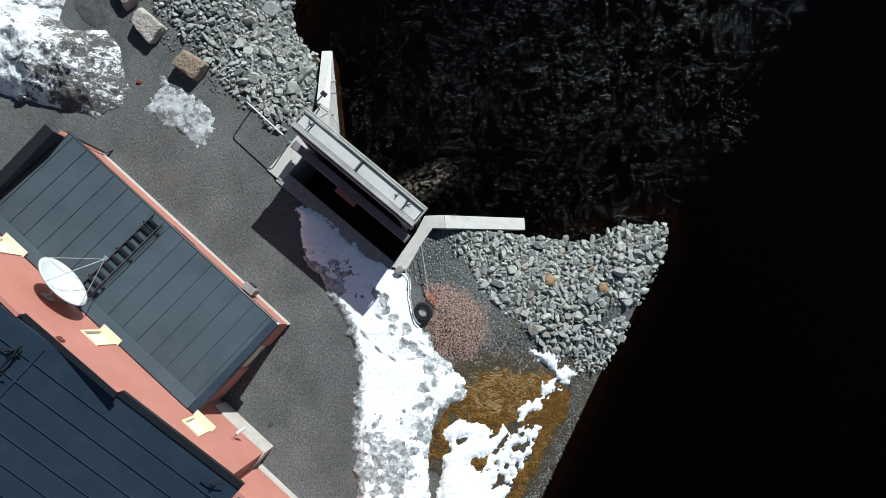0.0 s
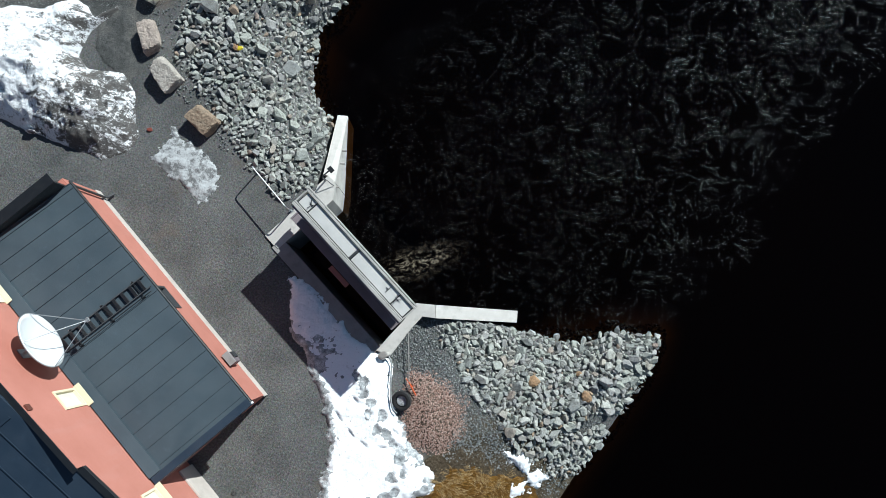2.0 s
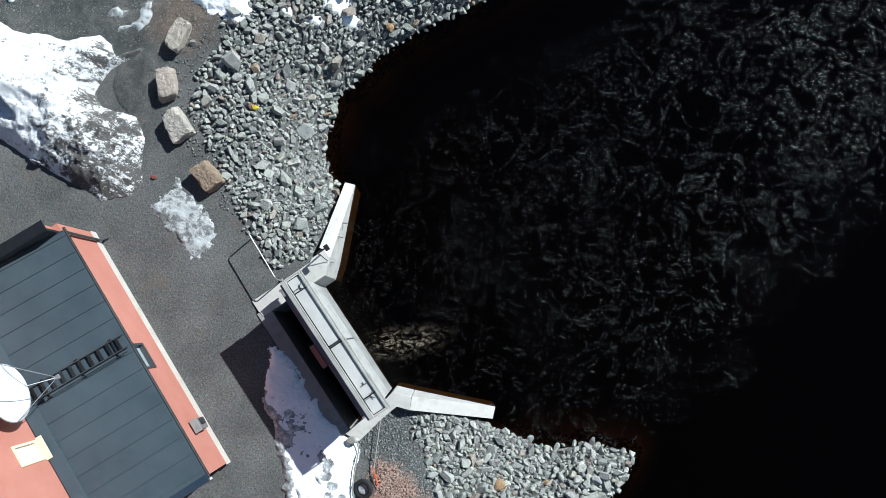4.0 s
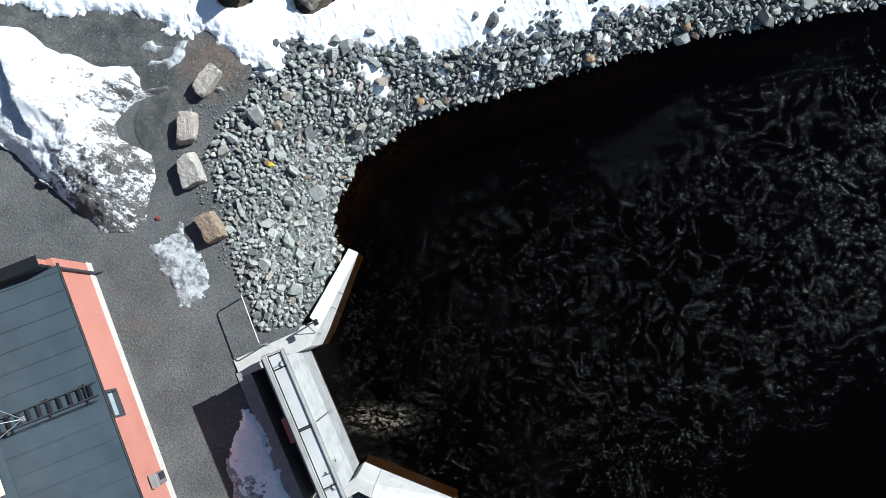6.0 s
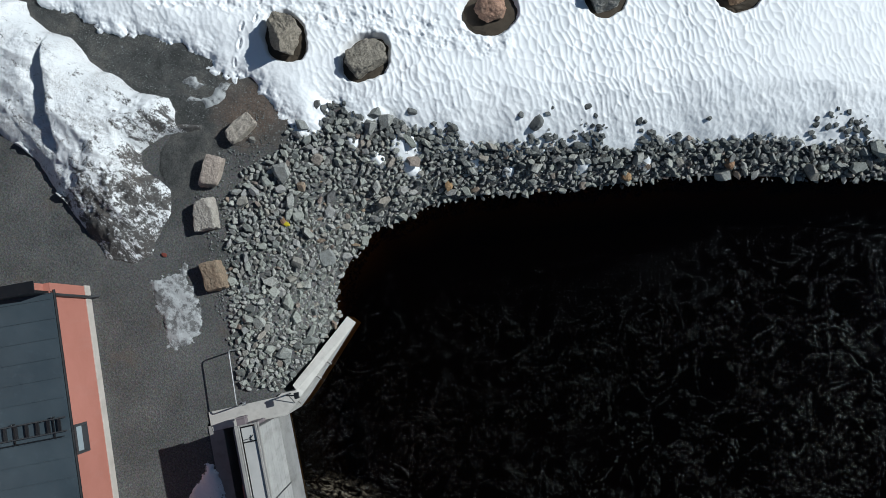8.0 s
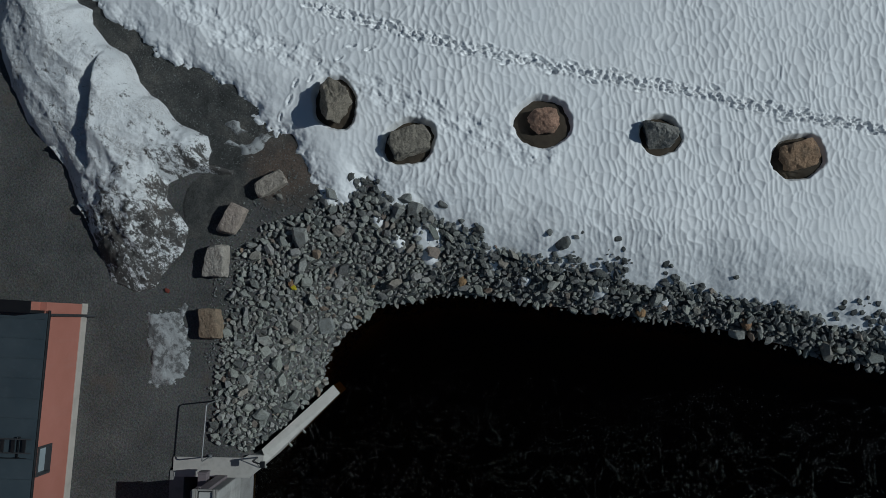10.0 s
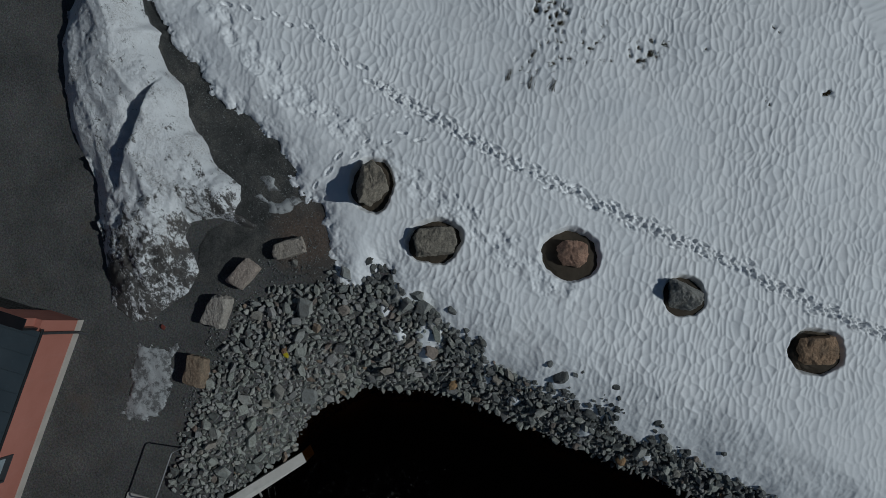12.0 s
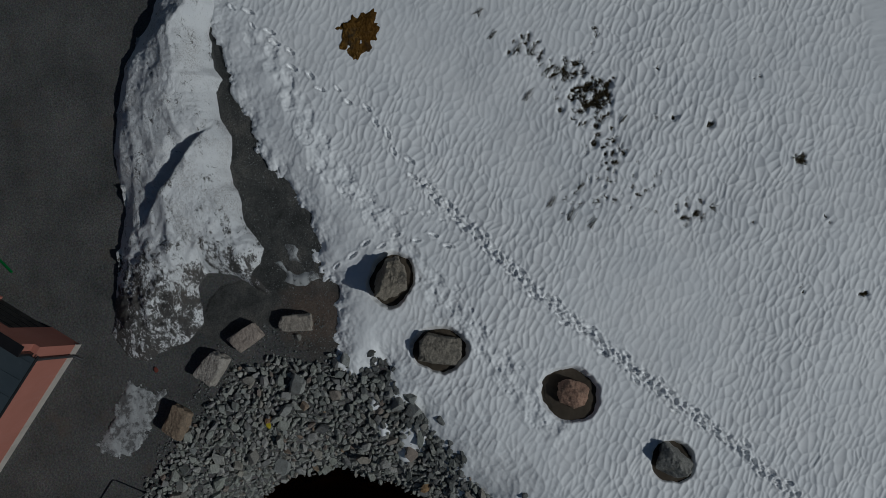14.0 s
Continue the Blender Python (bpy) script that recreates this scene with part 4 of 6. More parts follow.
# ---- annex ----
def wall_with_holes(u0, u1, z0, z1, holes, thick, top=None):
    """A wall in the plane y = 0 to -thick, with openings (u0, u1, z0, z1) cut through; top(u) may slope its upper edge."""
    us = sorted({u0, u1, *[h[0] for h in holes], *[h[1] for h in holes]})
    zs = sorted({z0, z1, *[h[2] for h in holes], *[h[3] for h in holes]})
    bm = bmesh.new()
    for a, b in zip(us[:-1], us[1:]):
        for c, d in zip(zs[:-1], zs[1:]):
            if any(h[0] <= a and b <= h[1] and h[2] <= c and d <= h[3] for h in holes):
                continue
            add_box(bm, a, b, -thick, 0, c, d)
    bmesh.ops.remove_doubles(bm, verts=bm.verts, dist=0.0005)
    seen = {}
    for f in list(bm.faces):
        key = tuple(sorted(v.index for v in f.verts))
        seen.setdefault(tuple(round(c, 3) for c in f.calc_center_median()), []).append(f)
    bmesh.ops.delete(bm, geom=[f for fs in seen.values() if len(fs) > 1 for f in fs], context="FACES")
    if top:
        for v in bm.verts:
            if abs(v.co.z - z1) < 1e-4:
                v.co.z = top(v.co.x)
    bmesh.ops.recalc_face_normals(bm, faces=bm.faces)
    return bm


def moved(bm, m):
    bm.transform(m)
    return bm


def window(parent, m, width, height, frame_mat, reveal=0.12, bars=1, sill=True, label="", pane=None):
    """A window in a wall facing +y, its lower left outer corner at m."""
    w = new("window")
    w.parent = parent
    w.matrix_local = m
    if label:
        w["label"] = label
    f = 0.07
    bm = bmesh.new()
    for a in ((0, f, 0, height), (width - f, width, 0, height), (f, width - f, 0, f), (f, width - f, height - f, height)):
        add_box(bm, a[0], a[1], -reveal - 0.02, 0.035, a[2], a[3])
    for k in range(1, bars + 1):
        x = width * k / (bars + 1)
        add_box(bm, x - 0.025, x + 0.025, -reveal, -reveal + 0.05, f, height - f)
    bmesh.ops.recalc_face_normals(bm, faces=bm.faces)
    part("window_frame", bm, frame_mat, w)
    part("pane", box(f, width - f, -reveal - 0.012, -reveal, f, height - f), pane or M_GLASS, w)
    if sill:
        part("window_sill", box(-0.05, width + 0.05, 0.002, 0.2, -0.05, -0.015, 0.008), frame_mat, w)
    return w


def standing_seam(name, parent, u0, u1, v0, v1, height, pitch, material, along_v=True, slab=0.12):
    """Roof sheets side by side, each an own part with its upright seam."""
    n = max(1, round(((u1 - u0) if along_v else (v1 - v0)) / pitch))
    for k in range(n):
        bm = bmesh.new()
        if along_v:
            a, b = u0 + (u1 - u0) * k / n, u0 + (u1 - u0) * (k + 1) / n
            plan = [(a, v0), (b, v0), (b, v1), (a, v1)]
            rib = [(a - 0.009, v0), (a + 0.009, v0), (a + 0.009, v1), (a - 0.009, v1)]
        else:
            a, b = v0 + (v1 - v0) * k / n, v0 + (v1 - v0) * (k + 1) / n
            plan = [(u0, a), (u1, a), (u1, b), (u0, b)]
            rib = [(u0, a - 0.011), (u1, a - 0.011), (u1, a + 0.011), (u0, a + 0.011)]
        for outline, lo, hi in ((plan, -slab, 0.0), (rib, 0.0, 0.035)):
            lowv = [bm.verts.new((x, y, height(x, y) + lo)) for x, y in outline]
            top = [bm.verts.new((x, y, height(x, y) + hi)) for x, y in outline]
            for i in range(4):
                bm.faces.new((lowv[i], lowv[(i + 1) % 4], top[(i + 1) % 4], top[i]))
            bm.faces.new(top)
            bm.faces.new(lowv[::-1])
        bmesh.ops.recalc_face_normals(bm, faces=bm.faces)
        part(name, bm, material, parent)


EAVE, RISE = 2.75, 0.12


def annex_roof(u, v):
    return EAVE - RISE * v


annex = thing("annex_building", HOUSE, "low red plastered annex with a slate-grey seamed metal roof", "building", kind="structure")
turn_se = Matrix.Translation((8.78, 0, 0)) @ pose(0, 0, 0, 0, 0, -90)
part("wall", moved(wall_with_holes(-0.2, 8.78, 0.0, 2.62, [(4.15, 5.05, 1.5, 2.3)], 0.2), Matrix.Translation((0, -0.05, 0))), M_PLASTER, annex, "salmon-red plaster")
part("wall", moved(wall_with_holes(0.25, 3.4, 0.0, 2.47, [(1.0, 2.0, 0.0, 2.05)], 0.25, lambda s: 2.58 + RISE * s), turn_se), M_PLASTER, annex)
turn_nw = Matrix.Translation((-0.2, -3.4, 0)) @ pose(0, 0, 0, 0, 0, 90)
part("wall", moved(wall_with_holes(0.0, 3.15, 0.0, 3.42, [(0.2, 2.2, 0.0, 2.6)], 0.25), turn_nw), M_PLASTER, annex)
part("plinth", box(-0.22, 8.83, -0.07, -0.015, -0.2, 0.36, 0.01), M_PLINTH, annex, "pale concrete plinth")
part("parapet_cladding", box(0.052, 0.13, -3.38, -0.1, 2.55, 3.44), M_BLACK, annex, "black sheet-metal parapet lining")
part("parapet_cap", box(-0.22, 0.135, -3.38, -0.08, 3.445, 3.475, 0.008), M_BLACK, annex, "black metal parapet cap")
for u0, u1 in ((0.14, 0.31), (0.31, 8.57), (8.57, 8.82)):
    standing_seam("roof_sheet", annex, u0, u1, -3.05, 0.055, annex_roof, 0.59, M_ROOF)
part("flashing", prism([(0.14, -3.39), (8.71, -3.39), (8.71, -3.02), (0.14, -3.02)], 2.9, [3.27, 3.27, 3.18, 3.18]), M_ROOF, annex, "dark metal flashing")
part("verge_trim", prism([(8.72, -3.38), (8.95, -3.38), (8.95, 0.07), (8.72, 0.07)], 2.5, [EAVE + 0.47, EAVE + 0.47, EAVE + 0.045, EAVE + 0.045]), M_ROOF2, annex, "dark verge flashing")
gutter = tube([(0.04, 0.082, EAVE - 0.08), (8.86, 0.082, EAVE - 0.10)], 0.045)
part("gutter", gutter, M_BLACK, annex, "black eaves gutter")
part("gutter_end", box(8.87, 8.94, 0.03, 0.12, EAVE - 0.17, EAVE - 0.07, 0.01), M_WHITE, annex)
part("downpipe", tube(bent([(0.18, 0.07, EAVE - 0.12), (0.18, 0.05, 2.3), (0.18, 0.05, 0.25), (0.18, 0.3, 0.06)], 0.1), 0.045), M_DARK, annex, "dark grey downpipe")
# this pane carries its reflection as a flat pale colour
window(annex, Matrix.Translation((4.15, -0.05, 1.5)), 0.9, 0.8, M_DARK, bars=0, sill=False, label="small dark-framed window", pane=M_SKYPANE)
door = part("door", moved(box(1.0, 2.0, -0.14, -0.08, 0.0, 2.05, 0.005), turn_se), M_CREAM, annex, "cream-painted door in shade")
part("door_frame", moved(prism([(0.93, -0.02), (2.07, -0.02), (2.07, 0.025), (0.93, 0.025)], 2.05, 2.13), turn_se), M_CREAM, annex)
part("door_handle", moved(tube([(1.1, 0.03, 1.02), (1.24, 0.03, 1.02)], 0.012), turn_se), M_GALV, door)
gate_leaf = part("garage_door", moved(box(0.2, 2.2, -0.16, -0.1, 0.0, 2.6), turn_nw), M_BLACK, annex, "black sectional garage door")
for k in range(5):
    part("door_panel", moved(box(0.24, 2.16, -0.1, -0.08, 0.06 + 0.51 * k, 0.53 + 0.51 * k, 0.01), turn_nw), M_BLACK, gate_leaf)
part("wall_lining", box(0.05, 8.6, -3.39, -3.38, 0, 2.4), M_OLD, annex)

unit = thing("ventilation_box", HOUSE @ Matrix.Translation((7.28, 0.0, 0.85)), "grey wall-mounted ventilation unit with a rounded hood", "ventilation unit")
part("body", box(-0.2, 0.2, 0.003, 0.22, 0.0, 0.7, 0.04), M_MAUVE, unit)
part("hood", box(-0.22, 0.22, 0.003, 0.25, 0.702, 0.74, 0.015), M_OLD, unit)
outlet = part("outlet", box(-0.17, 0.05, 0.222, 0.26, 0.1, 0.5, 0.01), M_BLACK, unit, "dark grille")
for k in range(5):
    part("slat", box(-0.16, 0.04, 0.262, 0.275, 0.14 + 0.07 * k, 0.16 + 0.07 * k), M_DARK, outlet)
part("bracket", box(-0.18, 0.18, 0.003, 0.2, -0.05, -0.003), M_DARK, unit)


def roof_ladder():
    t = thing("roof_ladder", HOUSE @ Matrix.Translation((4.05, 0, 0)), "black steel ladder lying on the annex roof", "ladder")
    up = 0.10
    for s in (-0.2, 0.2):
        part("rail", tube([(s, 0.02, annex_roof(0, 0.02) + up), (s, -3.0, annex_roof(0, -3.0) + up)], 0.021, 6), M_DARK, t)
    part("guard_rail", tube([(0.34, -0.05, annex_roof(0, 0) + up + 0.06), (0.34, -2.6, annex_roof(0, -2.6) + up + 0.06)], 0.014, 6), M_BLACK, t)
    for k in range(10):
        v = -0.18 - 0.3 * k
        part("rung", box(-0.2, 0.2, v - 0.05, v + 0.05, annex_roof(0, v) + up - 0.02, annex_roof(0, v) + up + 0.015, 0.006), M_BLACK, t)
    for v in (-0.35, -1.45, -2.55):
        bm = bmesh.new()
        for s in (-0.25, 0.34):
            add_box(bm, s - 0.015, s + 0.015, v - 0.03, v + 0.03, annex_roof(0, v) + 0.002, annex_roof(0, v) + up + 0.05)
        add_box(bm, -0.27, 0.36, v - 0.015, v + 0.015, annex_roof(0, v) + up - 0.05, annex_roof(0, v) + up - 0.022)
        bmesh.ops.recalc_face_normals(bm, faces=bm.faces)
        holder = part("bracket", bm, M_BLACK, t)
        for s in (-0.25, 0.34):
            part("bolt", box(s - 0.01, s + 0.01, v - 0.01, v + 0.01, annex_roof(0, v) + up + 0.052, annex_roof(0, v) + up + 0.065), M_GALV, holder)
    return t


roof_ladder()


def satellite_dish():
    t = thing("satellite_dish", HOUSE @ Matrix.Translation((3.9, -3.425, 4.5)), "large white satellite dish on a wall bracket", "satellite dish")
    tilt = pose(0.0, 0.45, 0.06, -85, 0, -12)
    bm = bmesh.new()
    rings = []
    R, F = 0.88, 0.95
    for k in range(9):
        r = R * k / 8
        if k == 0:
            rings.append([bm.verts.new((0, 0, 0))])
        else:
            rings.append([bm.verts.new((r * 0.95 * math.cos(a), r * math.sin(a), r * r / (4 * F))) for a in [2 * math.pi * j / 40 for j in range(40)]])
    for j in range(40):
        bm.faces.new((rings[0][0], rings[1][j], rings[1][(j + 1) % 40]))
        for a, b in zip(rings[1:-1], rings[2:]):
            bm.faces.new((a[j], b[j], b[(j + 1) % 40], a[(j + 1) % 40]))
    bmesh.ops.recalc_face_normals(bm, faces=bm.faces)
    bmesh.ops.solidify(bm, geom=list(bm.faces), thickness=0.025)
    reflector = part("reflector", moved(bm, tilt), M_WHITE, t, "white enamelled reflector", smooth=True)
    ring = [tilt @ Vector((R * 0.955 * math.cos(2 * math.pi * j / 40), R * 1.005 * math.sin(2 * math.pi * j / 40), R * R / (4 * F))) for j in range(41)]
    part("rim", tube(ring, 0.014, 6), M_GALV, reflector, "grey rolled rim")
    feed = Vector((0.28, 1.76, -0.42))
    for a in (0.0, 1.0):
        p = tilt @ Vector((R * 0.95 * math.cos(radians(180 * a)), R * math.sin(radians(180 * a)) , R * R / (4 * F)))
        part("feed_arm", tube([p, feed], 0.012, 6), M_GALV, t)
    part("feed_arm", tube([tilt @ Vector((0, -R, R * R / (4 * F))), feed], 0.014, 6), M_GALV, t)
    bm = add_tube(bmesh.new(), [feed + Vector((0, 0.06, -0.02)), feed + Vector((0, -0.08, 0.03))], [0.05, 0.035], 12)
    add_box(bm, 0.21, 0.35, 1.74, 1.84, -0.46, -0.39, 0.01)
    bmesh.ops.recalc_face_normals(bm, faces=bm.faces)
    part("feed_horn", bm, M_GALV, t)
    bm = add_tube(bmesh.new(), [(0, 0.0, 0), (0, 0.3, 0), (0, 0.42, 0.03)], 0.045, 10)
    add_box(bm, -0.15, 0.15, 0.003, 0.03, -0.2, 0.2)
    bmesh.ops.recalc_face_normals(bm, faces=bm.faces)
    part("wall_bracket", bm, M_GALV, t)
    part("brace", tube([(0.25, 0.01, -0.75), (0.05, 0.38, 0.0)], 0.018, 6), M_DARK, t)
    return t


satellite_dish()

# ---- main building ----
main = thing("power_house", HOUSE, "tall red plastered power house with a blue-black metal roof", "building", kind="structure")
HU0, HU1, HV0, HV1 = -0.2, 11.1, -22.0, -3.43
RIDGE = 3.4


def main_roof(u, v):
    return 5.9 - 0.30 * (abs(u - RIDGE) - 4.2)


WINS = [(1.2, 2.0, 3.35, 4.6), (5.26, 5.9, 3.35, 4.6), (9.0, 9.66, 3.25, 4.3)]
front = Matrix.Translation((0, HV1, 0))
part("wall", moved(wall_with_holes(7.58, HU1, 0.0, 4.75, [WINS[2]], 0.3, lambda s: main_roof(s, 0) - 0.14), front), M_PLASTER, main, "salmon-red plastered gable wall")
part("wall", moved(wall_with_holes(HU0, 7.58, 0.0, 6.0, WINS[:2] + [(4.6, 4.601, 5.98, 5.99)], 0.11, lambda s: 6.2 + 0.12 * (7.58 - s) if s > 4.6 else main_roof(s, 0) + 0.02), front), M_PLASTER, main)
part("wall", box(HU1 - 0.3, HU1, HV0, HV1 - 0.302, 0, main_roof(HU1, 0) - 0.16), M_PLASTER, main)
part("wall", box(HU0, HU0 + 0.3, HV0, HV1 - 0.302, 0, main_roof(HU0, 0) - 0.16), M_PLASTER, main)
part("wall", moved(wall_with_holes(HU0 + 0.3, HU1 - 0.3, 0, 4.4, [], 0.3, lambda s: main_roof(s, 0) - 0.2), Matrix.Translation((0, HV0 + 0.3, 0))), M_PLASTER, main)
part("plinth", box(8.95, HU1 + 0.05, HV1 + 0.002, HV1 + 0.07, -0.2, 1.18, 0.01), M_PLINTH, main, "pale concrete plinth")
part("plinth", box(HU1 + 0.002, HU1 + 0.06, -4.1, HV1, -0.2, 1.18, 0.01), M_PLINTH, main)
bmt = bmesh.new()
tv = [bmt.verts.new((u, HV1 + v, main_roof(u, 0) + z)) for u in (7.6, 11.5) for v, z in ((-0.13, -0.12), (-0.13, 0.05), (0.05, 0.05), (0.05, -0.12))]
for q in ((0, 1, 5, 4), (1, 2, 6, 5), (2, 3, 7, 6), (3, 0, 4, 7), (3, 2, 1, 0), (4, 5, 6, 7)):
    bmt.faces.new([tv[i] for i in q])
bmesh.ops.recalc_face_normals(bmt, faces=bmt.faces)
part("verge_trim", bmt, M_BLACK, main, "black verge flashing")
bmc = bmesh.new()
capz = lambda s: 6.2 + 0.12 * (7.58 - s)
for a, b in ((7.64, 4.6),):
    vs = []
    for u in (a, b):
        for v, dz in ((-0.13, 0.0), (-0.13, 0.035), (0.03, 0.035), (0.03, 0.0)):
            vs.append(bmc.verts.new((u, HV1 + v, capz(u) + 0.004 + dz)))
    for q in ((0, 1, 5, 4), (1, 2, 6, 5), (2, 3, 7, 6), (3, 0, 4, 7), (3, 2, 1, 0), (4, 5, 6, 7)):
        bmc.faces.new([vs[i] for i in q])
bmesh.ops.recalc_face_normals(bmc, faces=bmc.faces)
part("parapet_cap", bmc, M_BLACK, main, "black metal parapet cap")
for sgn in (1, -1):
    a, b = (RIDGE, 11.5) if sgn > 0 else (-0.4, RIDGE)
    standing_seam("roof_sheet", main, a, b, HV0 - 0.1, HV1 - 0.135, main_roof, 0.62, M_ROOF2, along_v=False)
part("cross_seam", prism([(5.53, HV0), (5.60, HV0), (5.60, HV1 - 0.32), (5.53, HV1 - 0.32)], 6.5, [main_roof(5.53, 0) + 0.045, main_roof(5.6, 0) + 0.045, main_roof(5.6, 0) + 0.045, main_roof(5.53, 0) + 0.045]), M_ROOF2, main)
for (a, b, c, d), lab in zip(WINS, ("cream-framed window above the annex roof",) * 3):
    window(main, front @ Matrix.Translation((a, 0, c)), b - a, d - c, M_CREAM, reveal=0.06, bars=0, label=lab, pane=M_CREAMPANE)
for a, b in ((5.5, 5.68),):
    part("wall_vent", box(a, b, HV1 + 0.002, HV1 + 0.05, 6.1, 6.32), M_BROWNMETAL, main, "dark red vent cover")
# snow guard fittings on the roof slope
for u, v in ((5.05, -4.25), (5.15, -4.95), (5.1, -5.7), (10.9, -3.85)):
    g = thing("roof_anchor", HOUSE @ Matrix.Translation((u, v, main_roof(u, v) + 0.035)), "black steel fitting clamped to a roof seam", "roof fitting", "roof fittings")
    part("clamp", box(-0.06, 0.06, -0.05, 0.05, 0.0, 0.12, 0.01), M_BLACK, g)
    part("arm", tube([(-0.3, -0.16, 0.1), (0.02, 0, 0.11), (0.22, 0.24, 0.12)], 0.018, 6), M_BLACK, g)
    part("pin", tube([(0, 0, 0.1), (0.03, 0.02, 0.42)], 0.012, 6), M_BLACK, g)
rail_run = thing("snow_guard_rail", HOUSE, "black tubular snow guard on the main roof", "snow guard")
for k in (0.10, 0.2):
    part("rail", tube([(5.2, -3.95, main_roof(5.2, 0) + k + 0.04), (5.2, -10, main_roof(5.2, 0) + k + 0.04)], 0.016, 6), M_BLACK, rail_run)
for v in (-4.3, -5.6, -6.9, -8.2, -9.5):
    part("post", box(5.17, 5.23, v - 0.02, v + 0.02, main_roof(5.2, 0) + 0.002, main_roof(5.2, 0) + 0.25), M_BLACK, rail_run)
side = thing("side_wing", HOUSE, "lower red plastered wing with a pale plinth", "building", kind="structure")
part("wall", box(11.102, 19.0, -9.0, -4.1, 0, 3.3), M_PLASTER, side, "salmon-red plaster")
part("plinth", box(11.17, 19.05, -4.098, -4.04, -0.2, 0.42, 0.01), M_PLINTH, side, "pale concrete plinth")
part("roof", box(11.55, 19.2, -9.1, -4.2, 3.302, 3.42, 0.01), M_ROOF2, side)
lamp = thing("wall_lamp", HOUSE @ Matrix.Translation((10.2, HV1 + 0.003, 2.25)), "small white floodlight on a wall arm", "lamp")
part("plate", box(-0.06, 0.06, 0.0, 0.03, -0.08, 0.08, 0.005), M_SIGN, lamp)
part("arm", tube([(0, 0.02, 0), (0.0, 0.22, 0.05)], 0.015, 6), M_SIGN, lamp)
part("head", tube([(-0.02, 0.2, 0.05), (0.05, 0.5, 0.02)], [0.05, 0.065], 10), M_WHITE, lamp, "white lamp head")
# a flat disc added to stand for a small dark stain
pipe = thing("gravel_stain", HOUSE @ Matrix.Translation((10.58, -2.89, 0.0)), "small dark stain on the gravel", "drain")
bmv = bmesh.new()
bmesh.ops.create_cone(bmv, cap_ends=True, segments=20, radius1=0.1, radius2=0.09, depth=0.04, matrix=Matrix.Translation((0, 0, 0.005)))
part("cover", bmv, M_EARTH, pipe)

# ---- intake gate ----
intake = thing("intake_structure", GATE, "pale concrete intake abutments with splayed wing walls", "intake structure", kind="structure")
part("abutment", prism([(-0.02, -0.02), (0.42, -0.02), (0.42, 0.02), (0.62, 0.02), (0.62, 2.5), (0.22, 2.95), (-0.12, 2.95), (-0.12, 2.45), (-0.02, 2.3)], -4.4, 0.06, 0.012), M_CONCRETE, intake, "pale cast concrete abutment")
part("abutment", prism([(5.40, 0.18), (5.86, 0.42), (5.67, 1.5), (5.60, 2.1), (5.96, 2.38), (5.62, 2.68), (5.14, 2.24), (5.28, 1.6)], -4.4, 0.06, 0.012), M_CONCRETE, intake)
part("wing_wall", prism([(-0.12, 2.96), (0.21, 2.96), (-1.95, 5.06), (-2.24, 4.8), (-0.3, 2.85)], -4.4, [0.0, 0.0, -2.48, -2.48, -0.05], 0.01), M_CONCRETE, intake, "wing wall sloping down to the water")
part("wing_wall", prism([(5.63, 2.69), (5.965, 2.385), (8.08, 4.48), (7.78, 4.8)], -4.4, [0.0, 0.0, -2.48, -2.48], 0.01), M_CONCRETE, intake)
part("sill_wall", box(0.43, 5.42, -0.12, 0.36, -4.4, 0.04, 0.012), M_OLD, intake, "grey concrete sill beside the pit")
gatehouse = thing("sluice_gate", GATE, "tall steel and concrete sluice gate across the intake", "sluice gate")
TOP = 2.7
part("face_wall", box(0.63, 5.12, 1.80, 2.03, -2.9, TOP - 0.21, 0.01), M_OLD, gatehouse, "grey concrete river face")
for k in range(5):
    part("face_board", box(0.64, 5.11, 2.033, 2.062, -0.62 + 0.62 * k, -0.03 + 0.62 * k, 0.006), M_BOARD, gatehouse, "weathered pale grey cladding board")
part("joint_strip", box(2.86, 2.90, 2.064, 2.08, -0.62, 2.45), M_DARK, gatehouse, "dark joint strip")
hatch = part("hatch", box(4.15, 4.55, 2.064, 2.085, 1.25, 1.85, 0.008), M_FRAME, gatehouse, "small pale hatch")
part("latch", box(4.2, 4.26, 2.086, 2.11, 1.5, 1.62, 0.005), M_DARK, hatch)
part("front_beam", box(0.48, 5.34, 1.44, 1.56, TOP - 0.62, TOP + 0.02, 0.01), M_MAUVE, gatehouse, "dull mauve front girder")
part("lower_beam", box(0.36, 5.22, 1.07, 1.35, 0.55, 0.9, 0.012), M_MAUVE, gatehouse, "dull mauve service walkway beam")
for u0, u1 in ((0.30, 0.355), (5.225, 5.28)):
    part("beam_end", box(u0, u1, 1.06, 1.36, 0.52, 0.91, 0.008), M_MAUVE, gatehouse)
part("gate_leaf", box(0.64, 4.98, 1.60, 1.72, -3.2, 1.5, 0.01), M_BLACK, gatehouse, "black steel gate leaf")
for u in (0.64, 4.86):
    part("guide_column", box(u - 0.1, u + 0.12, 1.46, 1.79, -2.9, TOP - 0.22, 0.01), M_MAUVE, gatehouse)
for v0, v1 in ((1.50, 1.60), (1.605, 1.655), (2.10, 2.17), (2.185, 2.24)):
    part("top_rail", box(0.42, 5.36, v0, v1, TOP + 0.022, TOP + 0.07, 0.012), M_FRAME, gatehouse, "weathered pale top rail")
for u0, u1 in ((0.42, 0.47), (5.31, 5.36)):
    part("top_rail", box(u0, u1, 1.66, 2.095, TOP + 0.022, TOP + 0.07, 0.012), M_FRAME, gatehouse)
